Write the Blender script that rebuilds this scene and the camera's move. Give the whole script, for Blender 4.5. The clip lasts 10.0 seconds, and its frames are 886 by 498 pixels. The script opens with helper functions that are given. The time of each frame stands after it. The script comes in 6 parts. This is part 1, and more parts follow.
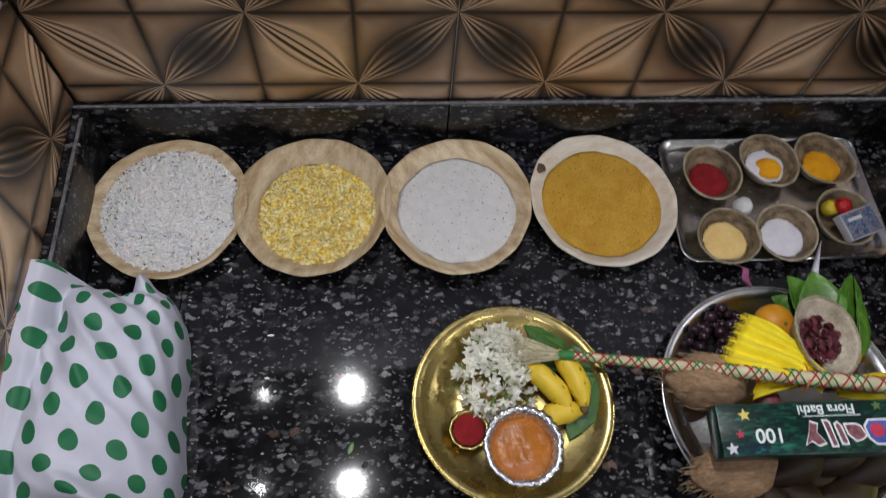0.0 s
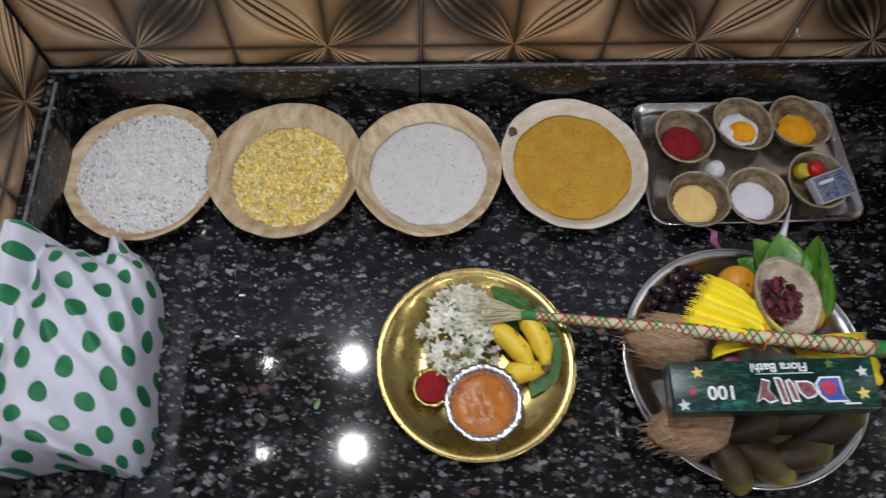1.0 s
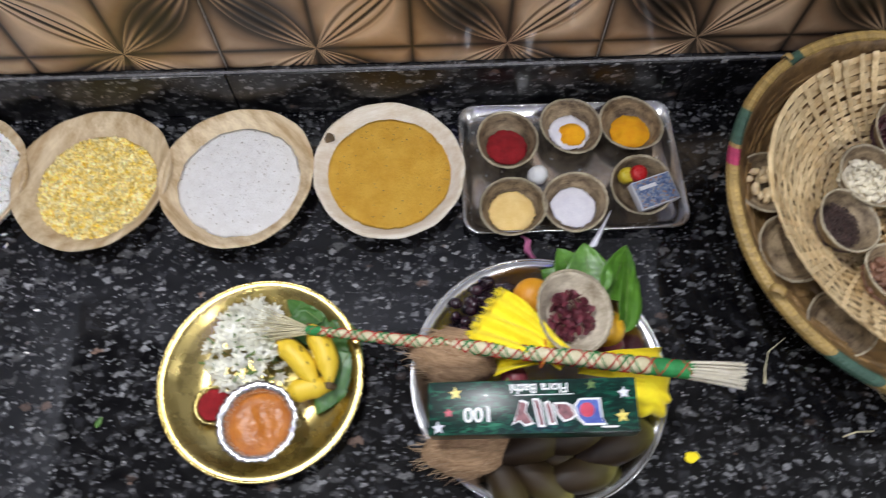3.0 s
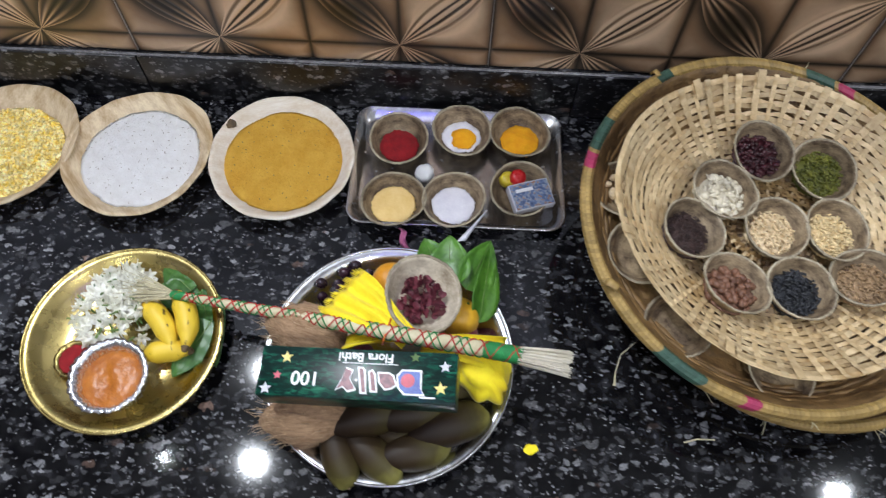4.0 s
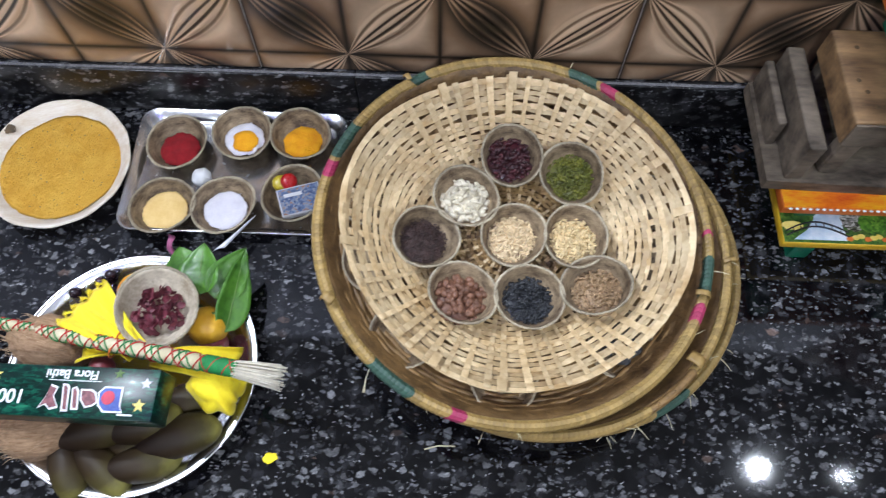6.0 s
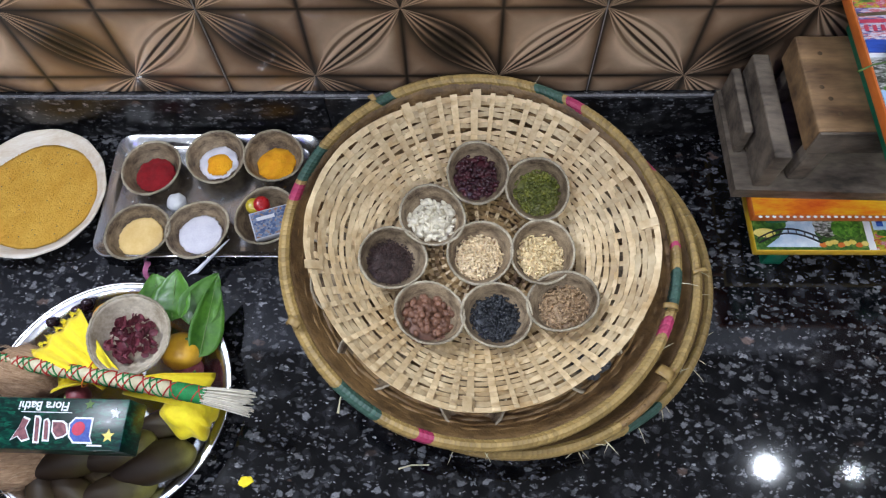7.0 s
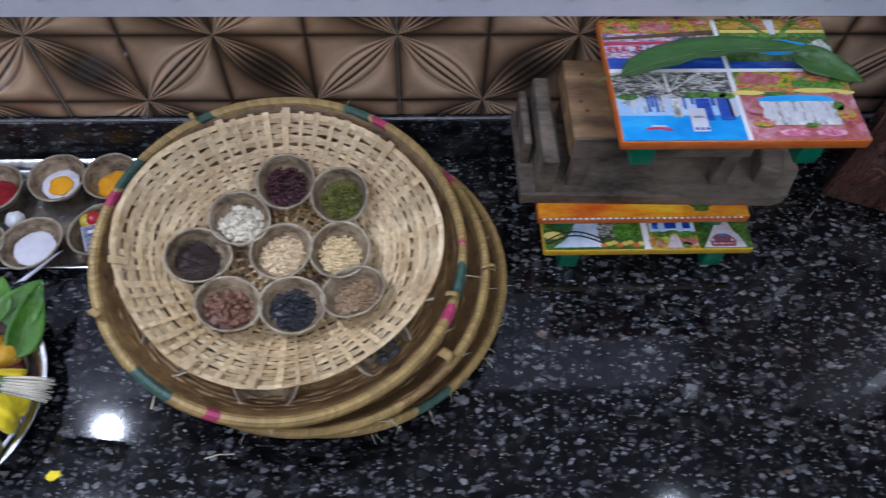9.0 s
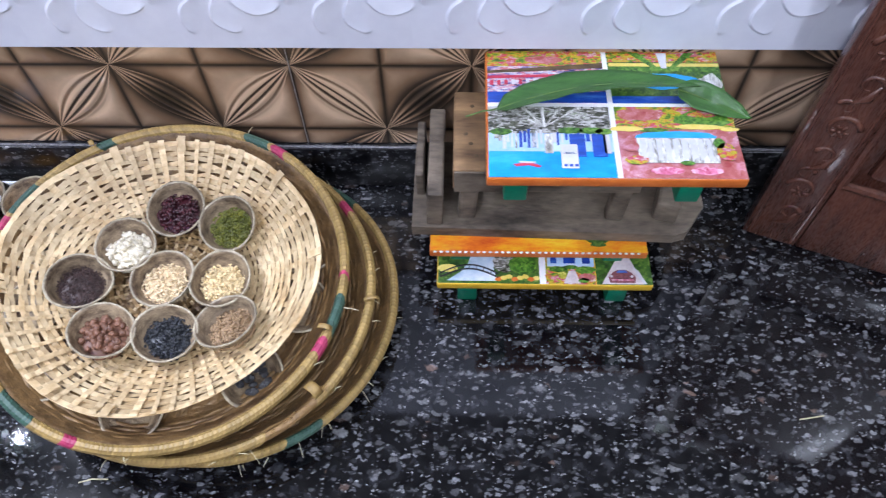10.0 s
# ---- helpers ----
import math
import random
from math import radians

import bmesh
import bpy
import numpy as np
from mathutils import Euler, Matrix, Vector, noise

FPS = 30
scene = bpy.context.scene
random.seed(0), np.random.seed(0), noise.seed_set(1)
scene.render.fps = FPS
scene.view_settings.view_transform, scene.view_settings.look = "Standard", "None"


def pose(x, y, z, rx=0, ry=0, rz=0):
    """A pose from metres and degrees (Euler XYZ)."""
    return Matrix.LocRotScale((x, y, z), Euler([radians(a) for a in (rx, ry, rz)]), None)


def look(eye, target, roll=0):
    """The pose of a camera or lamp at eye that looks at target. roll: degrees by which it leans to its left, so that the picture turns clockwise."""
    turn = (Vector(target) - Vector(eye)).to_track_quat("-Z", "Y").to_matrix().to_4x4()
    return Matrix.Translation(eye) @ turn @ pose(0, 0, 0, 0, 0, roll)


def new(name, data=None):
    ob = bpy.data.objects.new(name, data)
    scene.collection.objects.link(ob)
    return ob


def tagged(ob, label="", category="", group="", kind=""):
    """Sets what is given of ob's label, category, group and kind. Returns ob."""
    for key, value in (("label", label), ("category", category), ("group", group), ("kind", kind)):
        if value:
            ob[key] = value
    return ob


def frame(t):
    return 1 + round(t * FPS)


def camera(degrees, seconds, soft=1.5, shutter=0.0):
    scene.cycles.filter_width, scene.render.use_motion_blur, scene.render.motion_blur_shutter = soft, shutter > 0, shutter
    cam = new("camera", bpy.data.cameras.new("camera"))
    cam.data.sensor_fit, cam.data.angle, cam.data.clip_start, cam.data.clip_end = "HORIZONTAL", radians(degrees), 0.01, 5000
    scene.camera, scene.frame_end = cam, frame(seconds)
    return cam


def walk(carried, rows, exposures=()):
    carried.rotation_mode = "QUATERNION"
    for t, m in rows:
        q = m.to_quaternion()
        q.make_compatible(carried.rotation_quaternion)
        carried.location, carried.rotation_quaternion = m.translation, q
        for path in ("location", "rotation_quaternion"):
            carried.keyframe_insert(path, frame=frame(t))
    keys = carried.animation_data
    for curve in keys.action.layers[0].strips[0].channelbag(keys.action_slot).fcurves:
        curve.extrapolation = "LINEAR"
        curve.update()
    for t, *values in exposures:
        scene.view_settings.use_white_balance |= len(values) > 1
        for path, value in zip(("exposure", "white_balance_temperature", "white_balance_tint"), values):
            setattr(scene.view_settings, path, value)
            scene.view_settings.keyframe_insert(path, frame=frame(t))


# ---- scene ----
cam = camera(63.8, 10.0, soft=1.2, shutter=0.5)
PATH = [
    (0, (0.497, -0.754, 1.041), (0.641, 0.153, -0.735), 6.6),
    (0.5, (0.504, -0.761, 1.034), (0.65, 0.085, -0.772), 5.5),
    (1, (0.572, -0.782, 1.049), (0.668, 0.063, -0.761), 4.4),
    (1.5, (0.685, -0.821, 1.052), (0.757, 0.038, -0.752), 5.5),
    (2, (0.751, -0.809, 1.059), (0.781, 0.015, -0.763), -1.1),
    (2.5, (0.792, -0.747, 1.055), (0.848, 0.063, -0.773), -2.3),
    (3, (0.919, -0.747, 1.041), (0.953, 0.066, -0.786), 0.2),
    (4.3, (1.171, -0.89, 1.036), (1.16, 0.07, -0.718), 2.2),
    (4.5, (1.181, -0.902, 1.056), (1.235, 0.047, -0.704), 3.9),
    (5, (1.274, -0.876, 1.049), (1.287, 0.031, -0.733), -0.4),
    (5.5, (1.426, -0.812, 1.061), (1.441, 0.074, -0.732), 2.3),
    (5.7, (1.473, -0.798, 1.061), (1.47, 0.065, -0.743), 2.1),
    (6.8, (1.586, -0.765, 1.073), (1.549, 0.111, -0.725), -1.7),
    (7, (1.591, -0.761, 1.076), (1.539, 0.107, -0.725), -2.9),
    (7.5, (1.61, -0.756, 1.076), (1.578, 0.107, -0.728), -2.4),
    (8, (1.636, -0.766, 1.071), (1.673, 0.153, -0.704), 2.2),
    (8.5, (1.716, -0.85, 1.079), (1.764, 0.208, -0.617), 2.2),
    (9, (1.83, -0.913, 1.103), (1.9, 0.143, -0.594), 2.5),
    (9.5, (1.983, -0.899, 1.104), (1.983, 0.2, -0.567), -0.1),
    (10, (2.085, -0.884, 1.111), (2.037, 0.206, -0.565), -1.5),
]
walk(cam, [(t, look(eye, target, roll)) for t, eye, target, roll in PATH],
     exposures=[(0, -0.86, 6600, 13), (0.5, -0.88, 6600, 13), (1, -0.68, 6550, 13), (1.5, -0.60, 6550, 13), (2, -0.56, 6550, 13), (2.5, -0.53, 6550, 13), (3.2, -0.08, 6400, 12), (4.5, -0.20, 6050, 11), (5, 0.10, 5950, 12), (5.5, 0.24, 5850, 12), (7, -0.06, 5850, 12), (7.5, -0.06, 5850, 12), (8.1, -0.14, 5750, 14), (8.5, -0.31, 5500, 17), (9, -0.36, 5500, 17), (9.5, 0.16, 5550, 17), (10, 0.56, 5650, 17)])

# ---- world and light ----
world = bpy.data.worlds.new("world")
world.use_nodes = True
world.node_tree.nodes["Background"].inputs[0].default_value = (0.75, 0.85, 1.0, 1)
world.node_tree.nodes["Background"].inputs[1].default_value = 0.08
scene.world = world

CEIL = 2.43


def downlight(x, y, watts, size, tint=(0.93, 0.97, 1.0)):
    data = bpy.data.lights.new("ceiling_downlight", "AREA")
    data.shape, data.size, data.energy, data.color = "DISK", size, watts, tint
    ob = new("ceiling_downlight", data)
    ob.matrix_world = pose(x, y, CEIL - 0.03)
    return ob


for lx, ly, watts in ((0.285, -0.2, 24), (0.285, 0.24, 32), (-0.135, -0.2, 0.7), (-0.135, 0.23, 0.7), (3.02, -0.215, 8), (3.42, -0.235, 0.7)):
    downlight(lx, ly, watts, 0.030 if watts > 3 else 0.020)
# Fill lights added behind the view to lift ceiling, walls and counter.
for lx in (0.3, 1.65, 3.0):
    fill_lamp = bpy.data.lights.new("fill_light", "POINT")
    fill_lamp.energy, fill_lamp.shadow_soft_size, fill_lamp.color = 26 if lx < 1 else 44, 0.11, (0.93, 0.97, 1.0)
    new("fill_light", fill_lamp).location = (lx, -1.75, 1.98)

downlight(0.95, -1.02, 3.0, 0.04, (0.10, 0.08, 1.0))

# ---- materials ----


class Nodes:
    """Small wrapper to wire shader nodes."""

    def __init__(self, name):
        self.mat = bpy.data.materials.new(name)
        self.mat.use_nodes = True
        self.tree = self.mat.node_tree
        self.bsdf = self.tree.nodes["Principled BSDF"]
        self.coord = self.add("ShaderNodeTexCoord")

    def add(self, kind, **props):
        n = self.tree.nodes.new(kind)
        for k, v in props.items():
            if k == "operation":
                n.operation = v
            elif k == "feature":
                n.feature = v
            elif k == "data_type":
                n.data_type = v
            elif k == "blend_type":
                n.blend_type = v
        return n

    def link(self, a, b):
        self.tree.links.new(a, b)

    def put(self, socket, v):
        if isinstance(v, bpy.types.NodeSocket):
            self.link(v, socket)
        else:
            socket.default_value = v

    def math(self, op, a, b=0.0, c=0.0):
        n = self.add("ShaderNodeMath", operation=op)
        self.put(n.inputs[0], a), self.put(n.inputs[1], b), self.put(n.inputs[2], c)
        return n.outputs[0]

    def vmath(self, op, a, b=(0, 0, 0)):
        n = self.add("ShaderNodeVectorMath", operation=op)
        self.put(n.inputs[0], a), self.put(n.inputs[1], b)
        return n

    def mapped(self, src, scale=(1, 1, 1), rot=(0, 0, 0)):
        n = self.add("ShaderNodeMapping")
        self.link(src, n.inputs[0])
        n.inputs["Scale"].default_value = scale
        n.inputs["Rotation"].default_value = rot
        return n.outputs[0]

    def noise(self, vec, scale, detail=3.0, rough=0.55):
        n = self.add("ShaderNodeTexNoise")
        self.link(vec, n.inputs["Vector"])
        n.inputs["Scale"].default_value, n.inputs["Detail"].default_value, n.inputs["Roughness"].default_value = scale, detail, rough
        return n.outputs["Fac"]

    def ramp(self, fac, stops):
        n = self.add("ShaderNodeValToRGB")
        self.put(n.inputs[0], fac)
        els = n.color_ramp.elements
        while len(els) < len(stops):
            els.new(0.5)
        for e, (p, c) in zip(els, stops):
            e.position, e.color = p, (c if len(c) == 4 else (*c, 1))
        return n.outputs[0]

    def mix(self, fac, a, b, blend="MIX"):
        n = self.add("ShaderNodeMix", data_type="RGBA", blend_type=blend)
        self.put(n.inputs[0], fac)
        for s, v in ((n.inputs[6], a), (n.inputs[7], b)):
            self.put(s, v if isinstance(v, bpy.types.NodeSocket) else (*v[:3], 1))
        return n.outputs[2]

    def bump(self, height, strength, dist=0.002):
        n = self.add("ShaderNodeBump")
        self.link(height, n.inputs["Height"])
        n.inputs["Strength"].default_value, n.inputs["Distance"].default_value = strength, dist
        self.link(n.outputs[0], self.bsdf.inputs["Normal"])

    def done(self, color, rough=0.5, metal=0.0, coat=0.0):
        self.put(self.bsdf.inputs["Base Color"], color if isinstance(color, bpy.types.NodeSocket) else (*color, 1))
        self.put(self.bsdf.inputs["Roughness"], rough)
        self.bsdf.inputs["Metallic"].default_value = metal
        self.bsdf.inputs["Coat Weight"].default_value = coat
        return self.mat


def simple(name, a, b, scale=30, rough=0.6, metal=0.0, bump=0.3, bscale=300, dist=0.001, stretch=(1, 1, 1), island=0.0, vary=0.0, coat=0.0, fine=0.35, sheen=0.0, sss=0.0):
    """Two colours mixed by broad noise, broken by fine noise; island/vary shift brightness per loose piece or per object."""
    n = Nodes(name)
    v = n.mapped(n.coord.outputs["Object"], stretch)
    broad = n.noise(v, scale)
    small = n.noise(v, scale * 7, 4)
    fac = n.ramp(n.math("ADD", n.math("MULTIPLY", broad, 1 - fine), n.math("MULTIPLY", small, fine)), ((0.36, (0, 0, 0)), (0.64, (1, 1, 1))))
    col = n.mix(fac, a, b)
    if island:
        g = n.add("ShaderNodeNewGeometry")
        k = n.math("MULTIPLY_ADD", g.outputs["Random Per Island"], 2 * island, 1 - island)
        col = n.mix(1.0, col, n.ramp(n.math("MULTIPLY", k, 0.5), ((0, (0, 0, 0)), (1, (2, 2, 2)))), "MULTIPLY")
    if vary:
        o = n.add("ShaderNodeObjectInfo")
        k = n.math("MULTIPLY_ADD", o.outputs["Random"], 2 * vary, 1 - vary)
        col = n.mix(1.0, col, n.ramp(n.math("MULTIPLY", k, 0.5), ((0, (0, 0, 0)), (1, (2, 2, 2)))), "MULTIPLY")
    if bump:
        n.bump(n.noise(v, bscale, 4), bump, dist)
    r = n.math("MULTIPLY_ADD", small, 0.3, rough - 0.15) if rough > 0.1 else rough
    n.done(col, r, metal, coat)
    if sheen:
        n.bsdf.inputs["Sheen Weight"].default_value = sheen
    if sss:
        n.bsdf.inputs["Subsurface Weight"].default_value = sss
        n.bsdf.inputs["Subsurface Radius"].default_value = (0.004, 0.003, 0.002)
    return n.mat


def granite(name="black_granite", dull=0.0):
    n = Nodes(name)
    p = n.coord.outputs["Object"]
    warp = n.add("ShaderNodeTexNoise")
    n.link(p, warp.inputs["Vector"])
    warp.inputs["Scale"].default_value = 60
    q = n.vmath("ADD", p, n.vmath("SCALE", warp.outputs["Color"]).outputs[0])
    q.inputs[1].links[0].from_node.inputs["Scale"].default_value = 0.016
    col = n.ramp(n.noise(p, 40, 5), ((0.38, (0.002, 0.002, 0.003)), (0.54, (0.007, 0.007, 0.008)), (0.72, (0.032, 0.032, 0.036))))
    for scale, low, tint in ((70, 0.66, (0.265, 0.265, 0.275)), (95, 0.60, (0.165, 0.165, 0.175)), (46, 0.78, (0.165, 0.163, 0.165)), (180, 0.78, (0.29, 0.29, 0.295)), (50, 0.965, (0.20, 0.13, 0.10))):
        vor = n.add("ShaderNodeTexVoronoi")
        n.link(n.mapped(q.outputs[0], (0.72, 1.35, 1.2), (0.3, 0.2, 0.1)), vor.inputs["Vector"])
        vor.inputs["Scale"].default_value = scale
        sep = n.add("ShaderNodeSeparateColor")
        n.link(vor.outputs["Color"], sep.inputs[0])
        pick = n.math("GREATER_THAN", sep.outputs[0], low)
        near = n.ramp(n.math("MULTIPLY_ADD", n.noise(p, scale * 2.6, 3), 0.75, n.math("SUBTRACT", vor.outputs["Distance"], 0.375)), ((0.27, (1, 1, 1)), (0.42, (0, 0, 0))))
        amount = n.math("MULTIPLY", n.math("MULTIPLY", pick, near), n.math("MULTIPLY_ADD", n.math("POWER", sep.outputs[1], 1.7), 0.9, 0.1))
        grainy = n.math("MULTIPLY", amount, n.math("MULTIPLY_ADD", n.noise(p, 260, 3), 1.5, 0.15))
        col = n.mix(grainy, col, tint)
    n.done(col, n.math("MULTIPLY_ADD", n.noise(p, 9, 3), 0.04, 0.035 + dull), 0.0)
    n.bsdf.inputs["Specular IOR Level"].default_value = 0.5
    n.bump(n.noise(p, 700, 2), 0.02, 0.0005)
    return n.mat


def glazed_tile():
    """Glossy tile printed in dark and light bronze: ribbed petals on each cell's diagonal, pillows between, tones
    alternating cell by cell. The print carries its own shading: bright ridges, shaded pillows, dark seams.
    """
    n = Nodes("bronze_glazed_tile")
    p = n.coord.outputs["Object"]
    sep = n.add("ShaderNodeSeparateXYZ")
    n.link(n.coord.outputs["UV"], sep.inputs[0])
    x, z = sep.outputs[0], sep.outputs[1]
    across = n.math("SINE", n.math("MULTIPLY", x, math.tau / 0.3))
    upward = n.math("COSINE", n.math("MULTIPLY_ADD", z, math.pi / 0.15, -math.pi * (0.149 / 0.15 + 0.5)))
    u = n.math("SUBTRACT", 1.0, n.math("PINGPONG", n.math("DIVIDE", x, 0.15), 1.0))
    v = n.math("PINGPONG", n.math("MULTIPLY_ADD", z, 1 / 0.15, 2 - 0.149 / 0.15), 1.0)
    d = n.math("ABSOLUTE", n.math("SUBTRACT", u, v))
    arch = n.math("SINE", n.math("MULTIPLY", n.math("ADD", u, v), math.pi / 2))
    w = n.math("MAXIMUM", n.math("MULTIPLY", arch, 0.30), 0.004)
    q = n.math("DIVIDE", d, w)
    # Ridge, pillow and seam shading is painted into the print's colour.
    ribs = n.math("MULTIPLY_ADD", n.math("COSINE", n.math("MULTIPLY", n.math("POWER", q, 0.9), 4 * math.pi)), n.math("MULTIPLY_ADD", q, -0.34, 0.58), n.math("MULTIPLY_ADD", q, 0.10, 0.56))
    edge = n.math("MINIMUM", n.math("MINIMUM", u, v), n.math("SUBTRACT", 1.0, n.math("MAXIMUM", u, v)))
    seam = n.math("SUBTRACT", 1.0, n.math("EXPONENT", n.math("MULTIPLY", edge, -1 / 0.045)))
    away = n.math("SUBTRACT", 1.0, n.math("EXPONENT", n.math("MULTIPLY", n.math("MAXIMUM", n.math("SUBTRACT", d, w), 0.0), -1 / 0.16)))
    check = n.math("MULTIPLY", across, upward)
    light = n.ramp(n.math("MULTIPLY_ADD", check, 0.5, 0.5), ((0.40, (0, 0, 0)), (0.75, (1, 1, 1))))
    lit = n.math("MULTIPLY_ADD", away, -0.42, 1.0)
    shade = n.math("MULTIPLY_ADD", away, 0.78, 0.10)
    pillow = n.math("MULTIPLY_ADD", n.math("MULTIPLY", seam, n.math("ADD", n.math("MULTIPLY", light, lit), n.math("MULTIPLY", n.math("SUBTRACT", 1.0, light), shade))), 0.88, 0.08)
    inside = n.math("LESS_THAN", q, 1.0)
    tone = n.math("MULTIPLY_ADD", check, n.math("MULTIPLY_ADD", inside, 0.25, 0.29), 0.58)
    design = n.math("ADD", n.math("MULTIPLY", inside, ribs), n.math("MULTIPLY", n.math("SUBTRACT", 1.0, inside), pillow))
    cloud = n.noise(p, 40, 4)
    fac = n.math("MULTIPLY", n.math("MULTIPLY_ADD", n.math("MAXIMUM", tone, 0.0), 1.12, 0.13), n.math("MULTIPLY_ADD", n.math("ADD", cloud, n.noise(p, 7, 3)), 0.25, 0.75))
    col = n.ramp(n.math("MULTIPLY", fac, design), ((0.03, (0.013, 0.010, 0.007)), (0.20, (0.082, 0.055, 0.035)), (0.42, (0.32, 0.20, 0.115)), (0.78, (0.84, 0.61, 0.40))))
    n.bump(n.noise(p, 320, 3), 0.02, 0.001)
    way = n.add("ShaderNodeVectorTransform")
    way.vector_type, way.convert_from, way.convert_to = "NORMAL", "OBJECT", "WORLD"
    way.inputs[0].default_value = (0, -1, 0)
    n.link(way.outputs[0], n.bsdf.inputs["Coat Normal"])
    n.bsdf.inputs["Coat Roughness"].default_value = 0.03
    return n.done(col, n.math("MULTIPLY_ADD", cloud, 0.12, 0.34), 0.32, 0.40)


def print_mat(name, stops, scale, stretch=(1, 1, 1), cells=0.22):
    """A printed picture: broken patches of colour under a gloss film."""
    n = Nodes(name)
    p = n.mapped(n.coord.outputs["Object"], stretch)
    vor = n.add("ShaderNodeTexVoronoi")
    n.link(p, vor.inputs["Vector"])
    vor.inputs["Scale"].default_value = scale * 4.5
    sep = n.add("ShaderNodeSeparateColor")
    n.link(vor.outputs["Color"], sep.inputs[0])
    fac = n.math("ADD", n.math("MULTIPLY", n.noise(p, scale, 6, 0.72), 1 - cells), n.math("MULTIPLY", sep.outputs[0], cells))
    return n.done(n.ramp(fac, stops), 0.28, 0.0, 0.25)


def dotted_cloth():
    n = Nodes("white_cloth_green_dots")
    uv = n.coord.outputs["UV"]
    best = None
    for shift in ((0.0, 0.0, 0.0), (0.5, 0.5, 0.0)):
        a = n.vmath("MULTIPLY", uv, (1 / 0.074, 1 / 0.092, 0)).outputs[0]
        a = n.vmath("FRACTION", n.vmath("ADD", a, shift).outputs[0]).outputs[0]
        a = n.vmath("MULTIPLY", n.vmath("SUBTRACT", a, (0.5, 0.5, 0)).outputs[0], (0.074, 0.092, 0)).outputs[0]
        d = n.vmath("LENGTH", a).outputs["Value"]
        best = d if best is None else n.math("MINIMUM", best, d)
    wob = n.noise(n.coord.outputs["Object"], 40, 2)
    dot = n.math("LESS_THAN", n.math("MULTIPLY_ADD", wob, 0.003, best), 0.0180)
    weave = n.noise(n.coord.outputs["Object"], 900, 2)
    white = n.mix(n.noise(n.coord.outputs["Object"], 25, 4), (0.44, 0.44, 0.53), (0.61, 0.61, 0.69))
    green = n.mix(n.noise(n.coord.outputs["Object"], 60, 3), (0.004, 0.10, 0.035), (0.008, 0.17, 0.065))
    n.bump(weave, 0.15, 0.0006)
    return n.done(n.mix(dot, white, green), 0.62)


def spotted(name, a, b, spot):
    """Fruit peel with small bruised spots and streaks."""
    n = Nodes(name)
    p = n.coord.outputs["Object"]
    col = n.mix(n.noise(p, 28, 3), a, b)
    bruise = n.ramp(n.noise(n.mapped(p, (0.5, 1, 1)), 95, 4), ((0.62, (0, 0, 0)), (0.70, (1, 1, 1))))
    n.bump(n.noise(p, 120, 3), 0.15, 0.001)
    return n.done(n.mix(bruise, col, spot), 0.5)


def two_ended(name, stops, half):
    """Fruit skin whose colour runs from the stalk end (-x) to the blossom end (+x)."""
    n = Nodes(name)
    p = n.coord.outputs["Object"]
    sep = n.add("ShaderNodeSeparateXYZ")
    n.link(p, sep.inputs[0])
    run = n.math("MULTIPLY_ADD", sep.outputs[0], 0.5 / half, 0.5)
    run = n.math("ADD", run, n.math("MULTIPLY_ADD", n.noise(p, 26, 5), 0.5, -0.25))
    o = n.add("ShaderNodeObjectInfo")
    run = n.math("ADD", run, n.math("MULTIPLY_ADD", o.outputs["Random"], 0.16, -0.08))
    n.bump(n.noise(p, 70, 4), 0.2, 0.001)
    n.bsdf.inputs["Specular IOR Level"].default_value = 0.28
    return n.done(n.ramp(run, stops), n.math("MULTIPLY_ADD", n.noise(p, 40, 3), 0.25, 0.42))


M_granite = granite()
M_honed = granite("honed_black_granite", 0.26)
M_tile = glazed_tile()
M_edge = simple("polished_edge_highlight", (0.10, 0.10, 0.105), (0.22, 0.22, 0.23), 90, 0.25, 0, 0.05)
M_white_panel = simple("white_relief_panel", (0.64, 0.65, 0.73), (0.72, 0.73, 0.80), 6, 0.75, 0, 0.03)
M_grout = simple("grout", (0.34, 0.31, 0.28), (0.50, 0.46, 0.42), 80, 0.8)
M_plaster = simple("plaster", (0.50, 0.48, 0.45), (0.58, 0.56, 0.53), 4, 0.8)
M_unseen_wall = simple("unseen_wall_paint", (0.20, 0.18, 0.16), (0.28, 0.25, 0.22), 4, 0.8)
M_floor = simple("floor_tile", (0.16, 0.14, 0.125), (0.22, 0.20, 0.18), 5, 0.4)
M_areca = simple("areca_leaf", (0.48, 0.32, 0.16), (0.82, 0.68, 0.46), 8, 0.6, 0, 0.25, 90, 0.001, (1, 6, 6), vary=0.08, fine=0.25)
M_areca_pale = simple("pale_areca_leaf", (0.70, 0.58, 0.42), (0.88, 0.81, 0.70), 9, 0.55, 0, 0.2, 90, 0.001, (1, 6, 6))
M_cup_pale = simple("pale_leaf_cup", (0.30, 0.24, 0.16), (0.66, 0.58, 0.45), 34, 0.6, 0, 0.5, 160, 0.002)
M_cup = simple("dry_leaf_cup", (0.075, 0.046, 0.025), (0.38, 0.285, 0.17), 40, 0.6, 0, 0.6, 160, 0.002, (1, 1, 2.5), vary=0.18, fine=0.3)
M_cup_lip = simple("pale_leaf_lip", (0.17, 0.135, 0.085), (0.50, 0.43, 0.30), 38, 0.6, 0, 0.5, 160, 0.002, (1, 1, 1), vary=0.15)
M_steel = simple("stainless_steel", (0.55, 0.55, 0.56), (0.66, 0.66, 0.67), 12, 0.22, 1.0, 0.04, 240)
